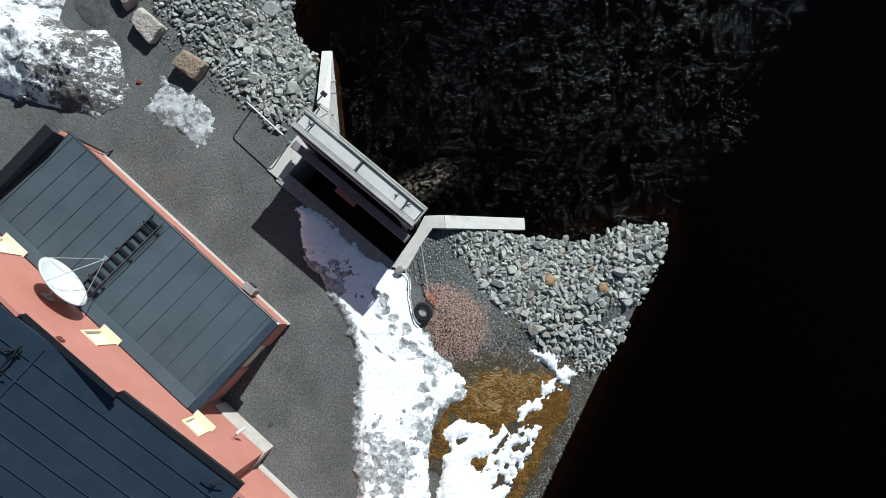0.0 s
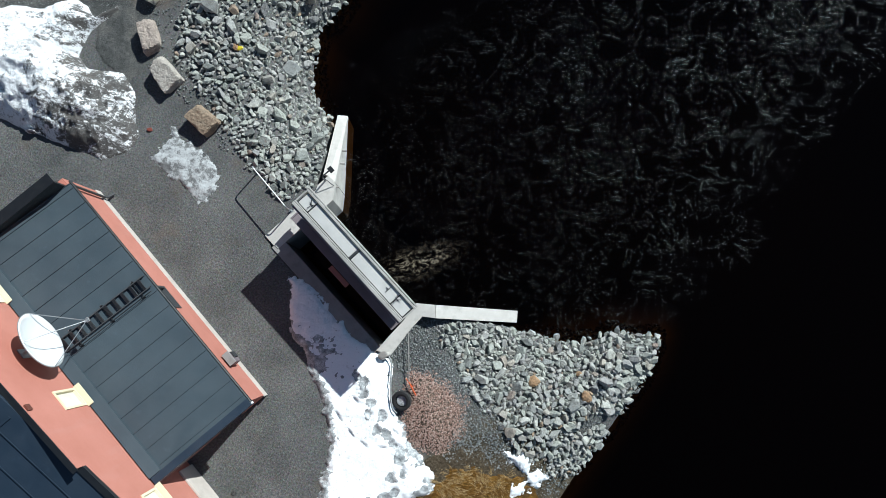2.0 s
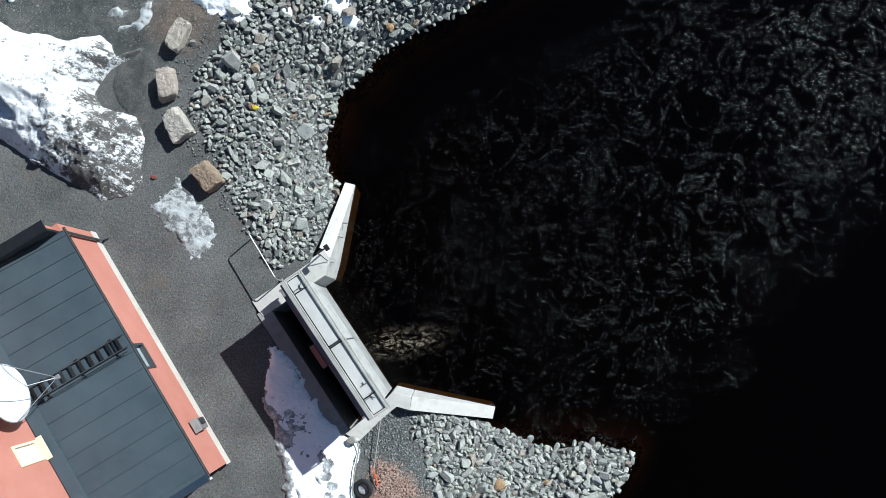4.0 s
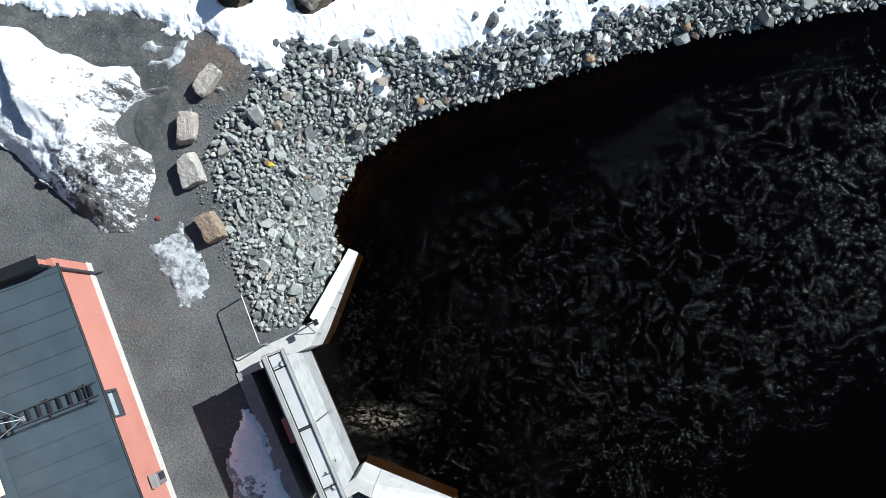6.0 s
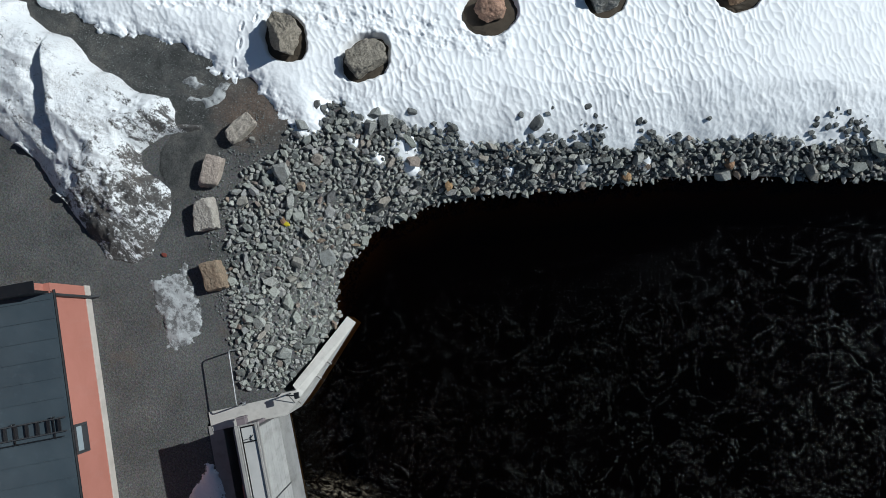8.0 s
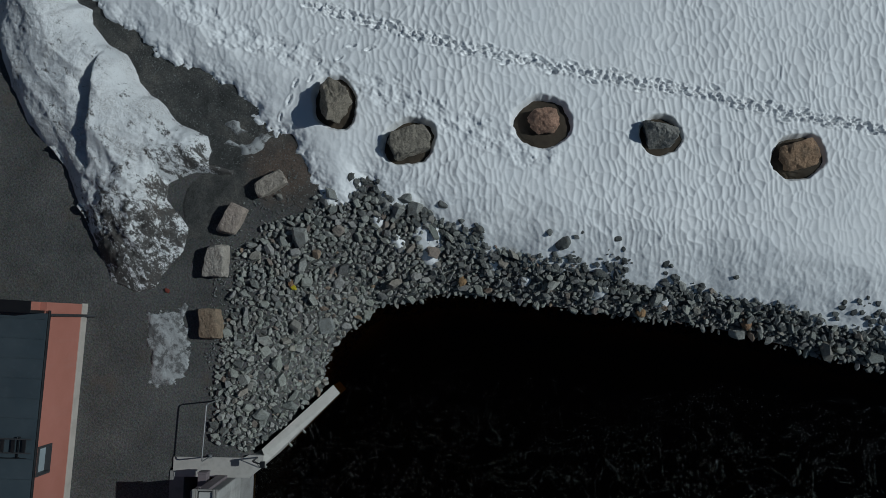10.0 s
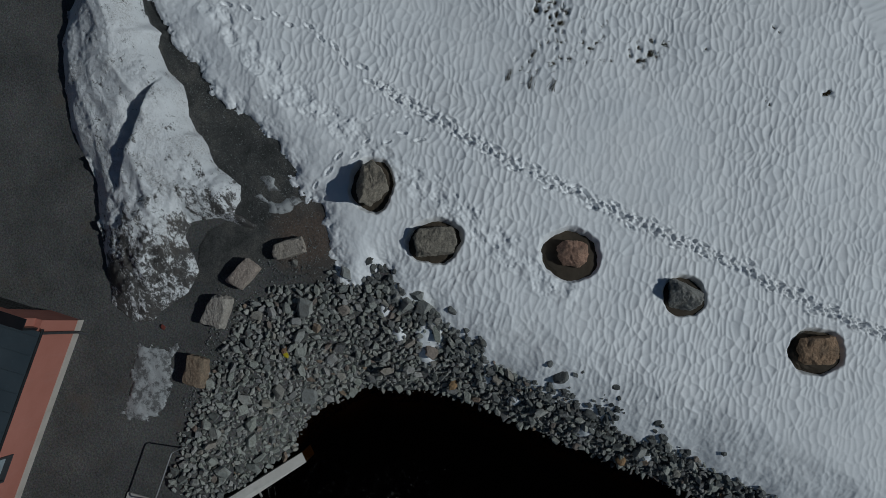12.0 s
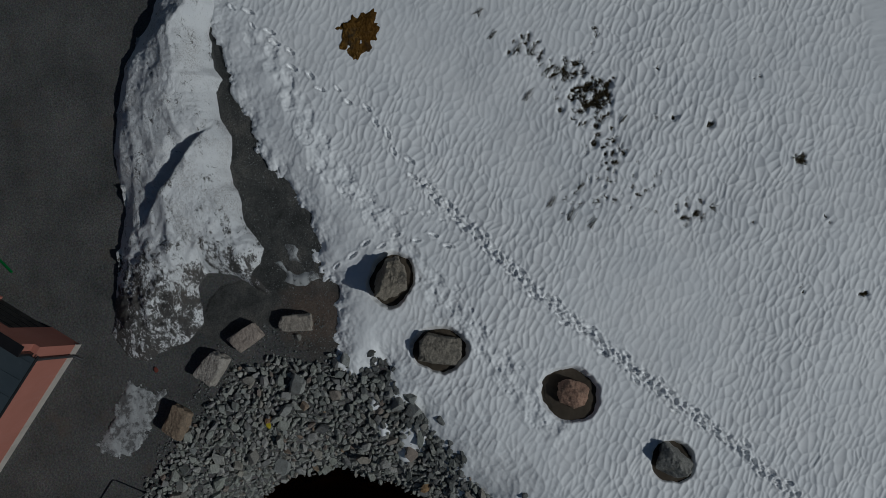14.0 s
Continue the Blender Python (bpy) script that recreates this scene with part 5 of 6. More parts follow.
part("tray", box(0.48, 5.30, 1.657, 2.098, TOP - 0.2, TOP - 0.10), M_BLACK, gatehouse)
plates = []
for u0, u1 in ((0.52, 0.93), (0.97, 2.83), (2.93, 4.72), (4.76, 5.27)):
    plates.append(part("deck_plate", box(u0, u1, 1.675, 2.082, TOP - 0.098, TOP - 0.005, 0.01), M_DECK, gatehouse, "pale grey deck plate"))
part("cross_bar", box(2.86, 2.90, 1.66, 2.095, TOP - 0.03, TOP + 0.06), M_DARK, gatehouse)
for u in (0.86, 4.78):
    bm = bmesh.new()
    for da, db in ((-0.1, 0.12), (0.1, 0.1), (0.0, -0.14)):
        add_tube(bm, [(u, 1.9, TOP + 0.0), (u + da, 1.9 + db, TOP + 0.07)], 0.014, 6)
    add_box(bm, u - 0.05, u + 0.05, 1.87, 1.93, TOP - 0.003, TOP + 0.0)
    bmesh.ops.recalc_face_normals(bm, faces=bm.faces)
    part("lifting_lug", bm, M_DARK, plates[0 if u < 2 else 3], "dark steel lifting lug")
bm = bmesh.new()
add_box(bm, 4.36, 4.39, 1.82, 2.02, TOP - 0.003, TOP + 0.03)
add_box(bm, 4.29, 4.36, 1.915, 1.94, TOP - 0.003, TOP + 0.03)
bmesh.ops.recalc_face_normals(bm, faces=bm.faces)
part("hatch_handle", bm, M_DARK, plates[2], "dark steel handle")
sign = thing("warning_board", GATE @ Matrix.Translation((2.40, 0.88, 0.86)), "faded red board fixed to the gate girder", "sign")
part("board", box(0.0, 0.84, 0.0, 0.17, 0.0, 0.05, 0.008), M_SIGN, sign)
part("bracket", box(0.1, 0.16, 0.05, 0.188, -0.06, -0.002), M_DARK, sign)
part("bracket", box(0.7, 0.76, 0.05, 0.188, -0.06, -0.002), M_DARK, sign)

# hand rail beside the intake
hand_rail = thing("guard_rail", GATE, "galvanised tubular guard rail beside the intake", "railing")
part("rail", tube(bent([(-0.05, 1.2, 0.04), (-0.05, 1.2, 1.0), (-1.85, 1.27, 1.0), (-1.85, 1.27, -0.05)], 0.12), 0.022, 8), M_GALV, hand_rail)
for u in (-0.05,):
    part("foot", box(u - 0.06, u + 0.06, 1.14, 1.26, 0.062, 0.075), M_GALV, hand_rail)
# lamp post on the north wing wall, with its bar
post = thing("wing_wall_lamp", GATE @ Matrix.Translation((-0.05, 2.75, 0.06)), "dark steel lamp bracket on the wing wall", "lamp")
part("post", tube(bent([(0, 0, 0), (0, 0, 0.75), (0.05, 0.35, 0.9)], 0.15), 0.025, 8), M_DARK, post)
lamp_head = part("head", box(-0.04, 0.16, 0.30, 0.46, 0.86, 0.96, 0.015), M_BLACK, post, "square black lamp head")
part("glass", box(-0.02, 0.14, 0.32, 0.44, 0.845, 0.857), M_GLASS, lamp_head)
part("brace", tube([(0.0, 0.02, 0.5), (0.32, 0.1, 0.03)], 0.014, 6), M_DARK, post)
for u, v, z in ((0.28, 2.9, -0.35), (-0.35, 3.62, -0.9), (-0.75, 4.0, -1.3)):
    pp = thing("drain_pipe", GATE @ Matrix.Translation((u, v, z)), "short pale drain pipe out of the wing wall", "pipe", "wing wall pipes")
    part("pipe", tube([(-0.25, -0.25, 0.0), (0.07, 0.07, -0.01)], 0.04, 10), M_FRAME, pp)


# ---- boulders ----
def facet_stone(rng, sx, sy, sz, level=3, planes=16, rough=0.02, round_by=0.12, boxy=0.0):
    """A broken block: a ball cut by flat faces, with worn edges."""
    cuts = []
    if boxy:
        for ax in range(3):
            for s in (-1, 1):
                n = Vector((0, 0, 0))
                n[ax] = s
                n += Vector((rng.uniform(-0.16, 0.16), rng.uniform(-0.16, 0.16), rng.uniform(-0.12, 0.12)))
                cuts.append((n.normalized(), rng.uniform(0.80, 0.95)))
    for k in range(planes):
        n = Vector((rng.gauss(0, 1), rng.gauss(0, 1), rng.gauss(0, 1))).normalized()
        cuts.append((n, rng.uniform(0.95, 1.25) if boxy else rng.uniform(0.72, 1.0)))
    bm = bmesh.new()
    bmesh.ops.create_icosphere(bm, subdivisions=level, radius=1.0)
    ox, oy = rng.uniform(0, 50), rng.uniform(0, 50)
    for v in bm.verts:
        d = v.co.normalized()
        r = min([h / max(0.05, d.dot(n)) for n, h in cuts if d.dot(n) > 0.05] + [1.45])
        r *= 1 + rough * noise.noise(d * 3 + Vector((ox, oy, 0))) + rough * 0.6 * noise.noise(d * 8 + Vector((oy, ox, 0))) + rough * 0.35 * noise.noise(d * 19 + Vector((ox, oy, 5)))
        p = d * r
        v.co = (p.x * sx, p.y * sy, p.z * sz)
    if round_by:
        bmesh.ops.smooth_vert(bm, verts=bm.verts, factor=round_by, use_axis_x=True, use_axis_y=True, use_axis_z=True)
    return bm


def ground_at(x, y):
    return float(land(np.array([x]), np.array([y]))[0])


YARD_BLOCKS = [(-8.7, 8.8, 0.40, 0.56, 0.33, 58, 1, (0.36, 0.26, 0.15)), (-10.22, 10.22, 0.40, 0.60, 0.33, 46, 2, None), (-11.0, 11.5, 0.33, 0.6, 0.32, 22, 5, None), (-11.2, 13.25, 0.32, 0.62, 0.33, -8, 7, None)]
LABELS = ["brown weathered granite block on the gravel", "pale rectangular granite block on the gravel", "pale angular granite block on the gravel", "pinkish granite boulder on bare earth"]
M_REDDISH = rock("reddish_granite", [(0.0, (0.42, 0.26, 0.185)), (1.0, (0.42, 0.26, 0.185))], scale=3.0)
M_BROWNROCK = rock("brown_granite", [(0.0, (0.37, 0.245, 0.155)), (1.0, (0.37, 0.245, 0.155))], scale=3.0)
M_DARKSTONE = rock("dark_boulder", [(0.0, (0.28, 0.274, 0.252)), (1.0, (0.28, 0.274, 0.252))], scale=3.0)
M_TAN = rock("tan_granite", [(0.0, (0.306, 0.23, 0.162)), (1.0, (0.324, 0.243, 0.171))], scale=4.0)
for (x, y, sx, sy, sz, a, seed, tone), lab in zip(YARD_BLOCKS, LABELS):
    ob = part("granite_block", facet_stone(random.Random(seed), sx, sy, sz, 4, 9, 0.06, 0.06, boxy=1.0), M_TAN if tone else M_GRANITE)
    ob.matrix_world = pose(x, y, ground_at(x, y) + sz * 0.62, 3, -4, a)
    tagged(ob, lab, "boulder", "row of boulders by the yard")
FIELD_LABELS = ["grey split boulder standing in a melt hollow", "broad flat-topped boulder in a melt hollow", "rounded reddish boulder deep in a melt hollow", "dark wedge-shaped boulder in the snow", "brown blocky boulder in a melt hollow"]
for (x, y, sx, sy, h, seed, a, gap), lab in zip(BOULDERS, FIELD_LABELS):
    ob = part("boulder", facet_stone(random.Random(seed), sx * 0.445, sy * 0.445, h * 0.66, 5, 6 if seed == 23 else 26 if seed == 14 else 13, 0.10, 0.25, boxy=0.6 if seed in (3, 31) else 0), M_REDDISH if seed == 14 else M_BROWNROCK if seed == 31 else M_DARKSTONE if seed == 23 else M_FIELDSTONE)
    ob.matrix_world = pose(x + (0.0 if seed != 14 else 0.05), y + (0.0 if seed != 14 else 0.12), ground_at(x, y) + h * 0.5, 4, 3, a)
    tagged(ob, lab, "boulder", "boulders in the snow field")
    ob2 = part("melt_rim", facet_stone(random.Random(seed + 100), sx * 0.5 + gap + 0.06, sy * 0.5 + gap + 0.06, 0.15, 4, 6, 0.16, 0.05), M_SOIL)
    ob2.matrix_world = pose(x, y, ground_at(x, y) + 0.02, 0, 0, a)
    tagged(ob2, "dark wet earth bared round a boulder", "earth", "earth round the boulders", "stuff")


# leftover snow on the bare strip
for k, outline in enumerate(([(-13.3, 13.0), (-12.9, 13.5), (-12.9, 14.1), (-12.5, 14.3), (-12.4, 13.7), (-12.6, 13.1)], [(-13.9, 13.4), (-13.3, 13.2), (-13.2, 13.7), (-13.7, 13.8)])):
    def patch_rise(x, y, outline=outline, k=k):
        d = depth_in(x, y, outline) + 0.15 * fbm(x, y, 2.2, 4, 120 + k)
        return np.where(d > 0, 0.12 * (1 - np.exp(-d / 0.15)) + 0.03 * fbm(x, y, 3, 3, 125), d * 0.7)
    sheet("snow_patch", np.arange(-14.4, -11.9, 0.05), np.arange(12.6, 14.8, 0.05), lambda x, y: land(x, y) + patch_rise(x, y), M_ICE,
          keep=lambda x, y, z: patch_rise(x, y) > -0.03, kind="stuff", label="small grey remnant of snow on bare earth", category="snow")


# remnants of snow among the stones
for k, (cx, cy, w) in enumerate(((-7.0, 15.36, 0.3), (-5.94, 15.95, 0.34), (-6.5, 16.3, 0.55), (-8.0, 15.3, 0.3), (-4.3, 17.6, 0.3), (-3.2, 18.1, 0.25), (-1.2, 19.9, 0.35), (0.6, 21.5, 0.3))):
    def bit(x, y, cx=cx, cy=cy, w=w, k=k):
        d = w - np.hypot(x - cx, (y - cy) * 1.2) + 0.35 * w * fbm(x, y, 2.5, 4, 140 + k)
        return np.where(d > 0, 0.17 * (1 - np.exp(-d / 0.12)) + 0.03 * fbm(x, y, 4, 3, 145), d * 1.2)
    sheet("snow_patch", np.arange(cx - 1.0, cx + 1.0, 0.05), np.arange(cy - 1.0, cy + 1.0, 0.05), lambda x, y: land(x, y) + bit(x, y), M_SNOW,
          keep=lambda x, y, z: bit(x, y) > -0.05, kind="stuff", label="small white remnant of snow among the stones", category="snow")


# ---- riprap ----
def hull(rng, n=11, flat=0.62, wide=0.72):
    """A small angular stone of about 16 faces, one metre in radius."""
    while True:
        bm = bmesh.new()
        sides = n // 2
        tilt, way, shrink = rng.uniform(0, 0.7), rng.uniform(0, 6.28), rng.uniform(0.66, 0.96)
        for level, size in ((1, shrink), (rng.uniform(-0.1, 0.35), 1.0), (-1, rng.uniform(0.6, 0.9))):
            turn = rng.uniform(-0.3, 0.3)
            for k in range(sides):
                a = 2 * math.pi * (k + rng.uniform(-0.4, 0.4)) / sides + turn
                q = 1 / (abs(math.cos(a)) ** 3 + abs(math.sin(a)) ** 3) ** (1 / 3) * size * rng.uniform(0.7, 1.12)
                x, y = q * math.cos(a), q * math.sin(a)
                z = level + (tilt * (x * math.cos(way) + y * math.sin(way)) if level > 0 else 0)
                bm.verts.new((x, y * wide, z * flat))
        bmesh.ops.convex_hull(bm, input=bm.verts)
        loose = [v for v in bm.verts if not v.link_faces]
        bmesh.ops.delete(bm, geom=loose, context="VERTS")
        bmesh.ops.triangulate(bm, faces=bm.faces)
        bmesh.ops.recalc_face_normals(bm, faces=bm.faces)
        data = bpy.data.meshes.new("stone")
        bm.to_mesh(data)
        bm.free()
        if len(data.polygons) >= 9:
            return data


stone_rng = random.Random(77)
SHAPES = [hull(stone_rng, stone_rng.choice((8, 8, 8, 10, 10)), stone_rng.uniform(0.26, 0.55), stone_rng.uniform(0.42, 0.85)) for k in range(24)]
for data in SHAPES:
    data.materials.append(M_STONE)
SHAPE_ARRAYS = []
for data in SHAPES:
    co = np.zeros(len(data.vertices) * 3)
    data.vertices.foreach_get("co", co)
    fi = np.zeros(len(data.polygons) * 3, np.int32)
    data.polygons.foreach_get("vertices", fi)
    SHAPE_ARRAYS.append((co.reshape(-1, 3), fi.reshape(-1, 3)))


def scatter(rng, bounds, keep, sizes, tries, spacing):
    """Stones (x, y, r) thrown into an area, the large ones first, without much overlap."""
    cell = 0.5
    taken, out = {}, []
    x0, x1, y0, y1 = bounds
    for r0, r1, n in sizes:
        xs = np.array([rng.uniform(x0, x1) for k in range(n)])
        ys = np.array([rng.uniform(y0, y1) for k in range(n)])
        ok = keep(xs, ys, r0)
        for x, y, good in zip(xs, ys, ok):
            if not good:
                continue
            r = rng.uniform(r0, r1)
            i, j = int(x // cell), int(y // cell)
            if any((x - a) ** 2 + (y - b) ** 2 < (spacing * (r + c)) ** 2 for di in (-2, -1, 0, 1, 2) for dj in (-2, -1, 0, 1, 2) for a, b, c in taken.get((i + di, j + dj), ())):
                continue
            taken.setdefault((i, j), []).append((x, y, r))
            out.append((x, y, r))
    return out


def joined_stones(name, rows, material, parent=None, label="", category="", kind="stuff"):
    """Many stones in one mesh: rows of (x, y, z, r, shape, three turns)."""
    vs, fs, base = [], [], 0
    for x, y, z, r, k, a, b, c in rows:
        co, fi = SHAPE_ARRAYS[k]
        m = np.array(Euler((a, b, c)).to_matrix())
        vs.append(co @ m.T * r + (x, y, z))
        fs.append(fi + base)
        base += len(co)
    vs, fs = np.concatenate(vs), np.concatenate(fs)
    data = bpy.data.meshes.new(name)
    data.vertices.add(len(vs))
    data.vertices.foreach_set("co", vs.astype(np.float32).ravel())
    data.loops.add(fs.size)
    data.loops.foreach_set("vertex_index", fs.astype(np.int32).ravel())
    data.polygons.add(len(fs))
    data.polygons.foreach_set("loop_start", np.arange(0, fs.size, 3, dtype=np.int32))
    data.polygons.foreach_set("use_smooth", np.zeros(len(fs), bool))
    data.update()
    data.materials.append(material)
    ob = new(name, data)
    if parent:
        ob.parent = parent
    return tagged(ob, label, category, kind=kind)


def laid(rng, found, sink, seed):
    xs, ys = np.array([f[0] for f in found]), np.array([f[1] for f in found])
    zs = land(xs, ys)
    return [(x, y, z + r * sink * rng.uniform(0.6, 1.2), r, rng.randrange(24), rng.gauss(0, 0.5), rng.gauss(0, 0.5), rng.uniform(0, 6.28)) for (x, y, r), z in zip(found, zs)]


def bank(name, rows, near, label):
    """A stone bank: the stones nearest to a point of the plan as parts, the rest joined."""
    t = thing(name, Matrix(), label, "stone bank", kind="structure")
    rows = sorted(rows, key=lambda s: math.hypot(s[0] - near[0], s[1] - near[1]) - 20 * (s[3] > 0.11))
    for x, y, z, r, k, a, b, c in rows[:300]:
        ob = new("stone", SHAPES[k])
        ob.matrix_world = pose(x, y, z, math.degrees(a), math.degrees(b), math.degrees(c)) @ Matrix.Scale(r, 4)
        ob.parent = t
    joined_stones("stone_fill", rows[300:], M_STONES, t)
    return t


RIP_NORTH = [(-4.4, 7.2), (-5.0, 6.65), (-5.9, 6.6), (-7.0, 7.5), (-8.0, 8.6), (-9.0, 9.7), (-10.1, 11.0), (-10.2, 12.2), (-9.9, 13.2), (-9.9, 14.6), (-8.9, 15.9), (-7.4, 16.8), (-5.9, 17.4), (-4.2, 18.4), (-2.1, 20.2), (-0.4, 21.4), (1.0, 22.8), (3.1, 24.5), (5.4, 26.2), (12, 31.5), (16, 35), (18, 34), (8.1, 25.9), (5.3, 24.0), (1.9, 21.4), (-1.5, 18.0), (-4.3, 15.2), (-5.0, 13.4), (-4.9, 11.2), (-4.5, 10.0), gate_xy(-2.2, 4.75), gate_xy(-0.35, 2.85)]
WALL_N = [gate_xy(0.5, 2.0), gate_xy(0.3, 3.0), gate_xy(-1.95, 5.1), gate_xy(-2.3, 4.8), gate_xy(-0.35, 2.9), gate_xy(-0.2, 2.0)]
RIP_SOUTH = [(0.1, 3.15), (0.6, 2.3), (1.1, 1.4), (1.7, 0.8), (2.3, 0.2), (3.0, -0.5), (3.6, -1.0), (4.6, -1.3), (4.9, -2.2), (4.6, -3.4), (4.0, -4.7), (3.0, -6.9), (3.6, -6.9), (4.6, -4.5), (5.9, -1.9), (7.4, 0.1), (8.6, 2.4), (8.8, 4.0), (6.7, 4.0), (5.4, 3.4), (3.2, 3.4)]
rng = random.Random(501)


def keep_north(x, y, r):
    d = depth_in(x, y, RIP_NORTH) + 0.25 * perlin(x * 1.3, y * 1.3, 7)
    return (d > 0.1 * (r > 0.1)) & (depth_in(x, y, RIVER) < 0.12 + 0.35 * (r < 0.1)) & ~inside(x, y, WALL_N) & (line_distance(x, y, [gate_xy(-0.2, 2.9), gate_xy(-2.1, 4.95)]) > 0.22 + r * 0.3)


def keep_south(x, y, r):
    d = depth_in(x, y, RIP_SOUTH) + 0.3 * perlin(x * 1.3, y * 1.3, 9)
    return (d > 0.1 * (r > 0.1)) & ((r < 0.14) | (y > -1.2)) & (y > -1.75) & ((x < 5.45) | (y > 0.6) | (perlin(x * 1.1, y * 1.1, 19) > -0.2)) & (depth_in(x, y, RIVER) < 0.12 + 0.35 * (r < 0.1)) & (line_distance(x, y, [gate_xy(5.5, 2.4), gate_xy(7.92, 4.65)]) > 0.25 + r * 0.6)


big = scatter(rng, (-10.6, 17, 6.3, 35), keep_north, [(0.28, 0.39, 300), (0.19, 0.26, 3000), (0.12, 0.18, 25000), (0.075, 0.12, 80000)], 0, 0.54)
fill = scatter(rng, (-10.8, 17, 6.2, 35), keep_north, [(0.05, 0.13, 60000)], 0, 0.42)
bank("riprap_bank", laid(rng, big, 0.55, 1) + laid(rng, fill, -0.5, 2), (-6.5, 9.5), "bank of angular grey-green quarry stones above the river")
big = scatter(rng, (-0.4, 9.2, -7, 4.6), keep_south, [(0.25, 0.33, 130), (0.17, 0.24, 1500), (0.11, 0.17, 14000), (0.07, 0.11, 30000)], 0, 0.54)
fill = scatter(rng, (-0.6, 9.2, -7, 4.6), keep_south, [(0.05, 0.12, 20000)], 0, 0.42)
bank("riprap_bank", laid(rng, big, 0.55, 3) + laid(rng, fill, -0.5, 4), (4.5, 1.5), "bank of angular grey quarry stones on the southern point")

# stones melting out of the snow edge
# a darker grey than the riprap, for stones along the snow
M_EDGESTONE = rock("dark_edge_stone", [(0.0, (0.09, 0.096, 0.096)), (0.5, (0.144, 0.15, 0.144)), (1.0, (0.204, 0.21, 0.204))])
DARK_SHAPES = [hull(stone_rng, 10, stone_rng.uniform(0.5, 0.7), stone_rng.uniform(0.68, 0.95)) for k in range(10)]
for data in DARK_SHAPES:
    data.materials.clear()
    data.materials.append(M_EDGESTONE)
loose = [(-5.64, 17.87, 0.32), (-3.44, 19.94, 0.42), (-3.31, 19.44, 0.22), (-2.37, 21.41, 0.2), (-1.28, 20.76, 0.26), (-1.77, 20.3, 0.28), (-4.02, 19.72, 0.2), (-7.07, 17.39, 0.22), (0.32, 22.1, 0.2), (-0.59, 22.29, 0.22)]
edge_rng = random.Random(91)
EDGE = [(-9.2, 15.2), (-8.7, 16.0), (-8.0, 15.6), (-7.4, 16.6), (-5.9, 17.1), (-4.9, 17.2), (-4.2, 18.2), (-3.4, 18.5), (-2.1, 19.9), (-0.4, 21.2), (1.0, 22.6), (3.1, 24.3), (5.4, 26.0), (8.0, 28.2)]
for (ax, ay), (bx, by) in zip(EDGE[:-1], EDGE[1:]):
    n = math.hypot(bx - ax, by - ay)
    for k in range(int(n * 60)):
        f, off = edge_rng.random(), edge_rng.gauss(0.25, 0.6)
        x, y = ax + (bx - ax) * f - (by - ay) / n * off, ay + (by - ay) * f + (bx - ax) / n * off
        if 1.6 * perlin(np.array([x * 0.8]), np.array([y * 0.8]), 15)[0] + 0.5 < abs(off):
            continue
        loose.append((x, y, edge_rng.choice((0.06, 0.07, 0.08, 0.1, 0.11, 0.13, 0.16))))
fx, fy = np.array([s[0] for s in loose]), np.array([s[1] for s in loose])
fz = np.maximum(field_height(fx, fy), land(fx, fy) + 0.1)
order = sorted(range(10, len(loose)), key=lambda k: -loose[k][2])
for k in list(range(10)) + order[:270]:
    x, y, r = loose[k]
    if k < 10:
        ob = part("stone", facet_stone(random.Random(k + 300), 1.0, 0.8, 0.6, 3, 14, 0.08, 0.3), M_EDGESTONE)
        r *= 0.75
    else:
        ob = new("stone", DARK_SHAPES[edge_rng.randrange(10)])
    ob.matrix_world = pose(x, y, float(fz[k]) - r * 0.2, edge_rng.uniform(-20, 20), edge_rng.uniform(-20, 20), edge_rng.uniform(0, 360)) @ Matrix.Diagonal((r, r, r, 1))
    tagged(ob, "large dark stone in thin snow" if k < 10 else "dark grey stone showing through thin snow", "stone", "stones in the snow edge")
M_EDGESTONES = rock("dark_edge_stones", [(0.0, (0.09, 0.096, 0.096)), (0.5, (0.144, 0.15, 0.144)), (1.0, (0.204, 0.21, 0.204))], True)
joined_stones("edge_stones", [(loose[k][0], loose[k][1], float(fz[k]) - 0.01, loose[k][2], edge_rng.randrange(24), edge_rng.gauss(0, 0.3), edge_rng.gauss(0, 0.3), edge_rng.uniform(0, 6)) for k in order[270:]], M_EDGESTONES, None, "small dark stones strewn along the snow's edge", "stones")

# ochre stones in the banks
for x, y, r in ((3.8, 1.45, 0.21), (5.7, 1.15, 0.2), (5.4, 1.9, 0.13), (-8.15, 11.7, 0.14), (-4.6, 16.35, 0.2), (0.35, 20.75, 0.2), (3.1, 23.4, 0.22)):
    ob = part("ochre_stone", facet_stone(random.Random(int(x * 10) + 60), r, r * 0.8, r * 0.7, 2, 12, 0.05, 0.2), M_OCHRE)
    ob.matrix_world = pose(x, y, ground_at(x, y) + r * 0.75, 5, 8, x * 50)
    tagged(ob, "ochre-brown stone among grey riprap", "stone", "ochre stones")

M_YELLOW = painted("yellow_plastic", (0.496, 0.4, 0.016), 0.5)
scrap = part("plastic_scrap", facet_stone(random.Random(41), 0.13, 0.07, 0.05, 2, 9, 0.2, 0.05), M_YELLOW)
scrap.matrix_world = pose(-8.02, 11.62, ground_at(-8.02, 11.62) + 0.17, 10, 5, 20)
tagged(scrap, "crumpled yellow plastic scrap caught between stones", "litter")
brick_bit = part("brick_shard", facet_stone(random.Random(43), 0.10, 0.07, 0.04, 2, 9, 0.1, 0.05, boxy=0.6), M_BRICK)
brick_bit.matrix_world = pose(-10.55, 8.3, ground_at(-10.55, 8.3) + 0.03, 0, 4, 25)
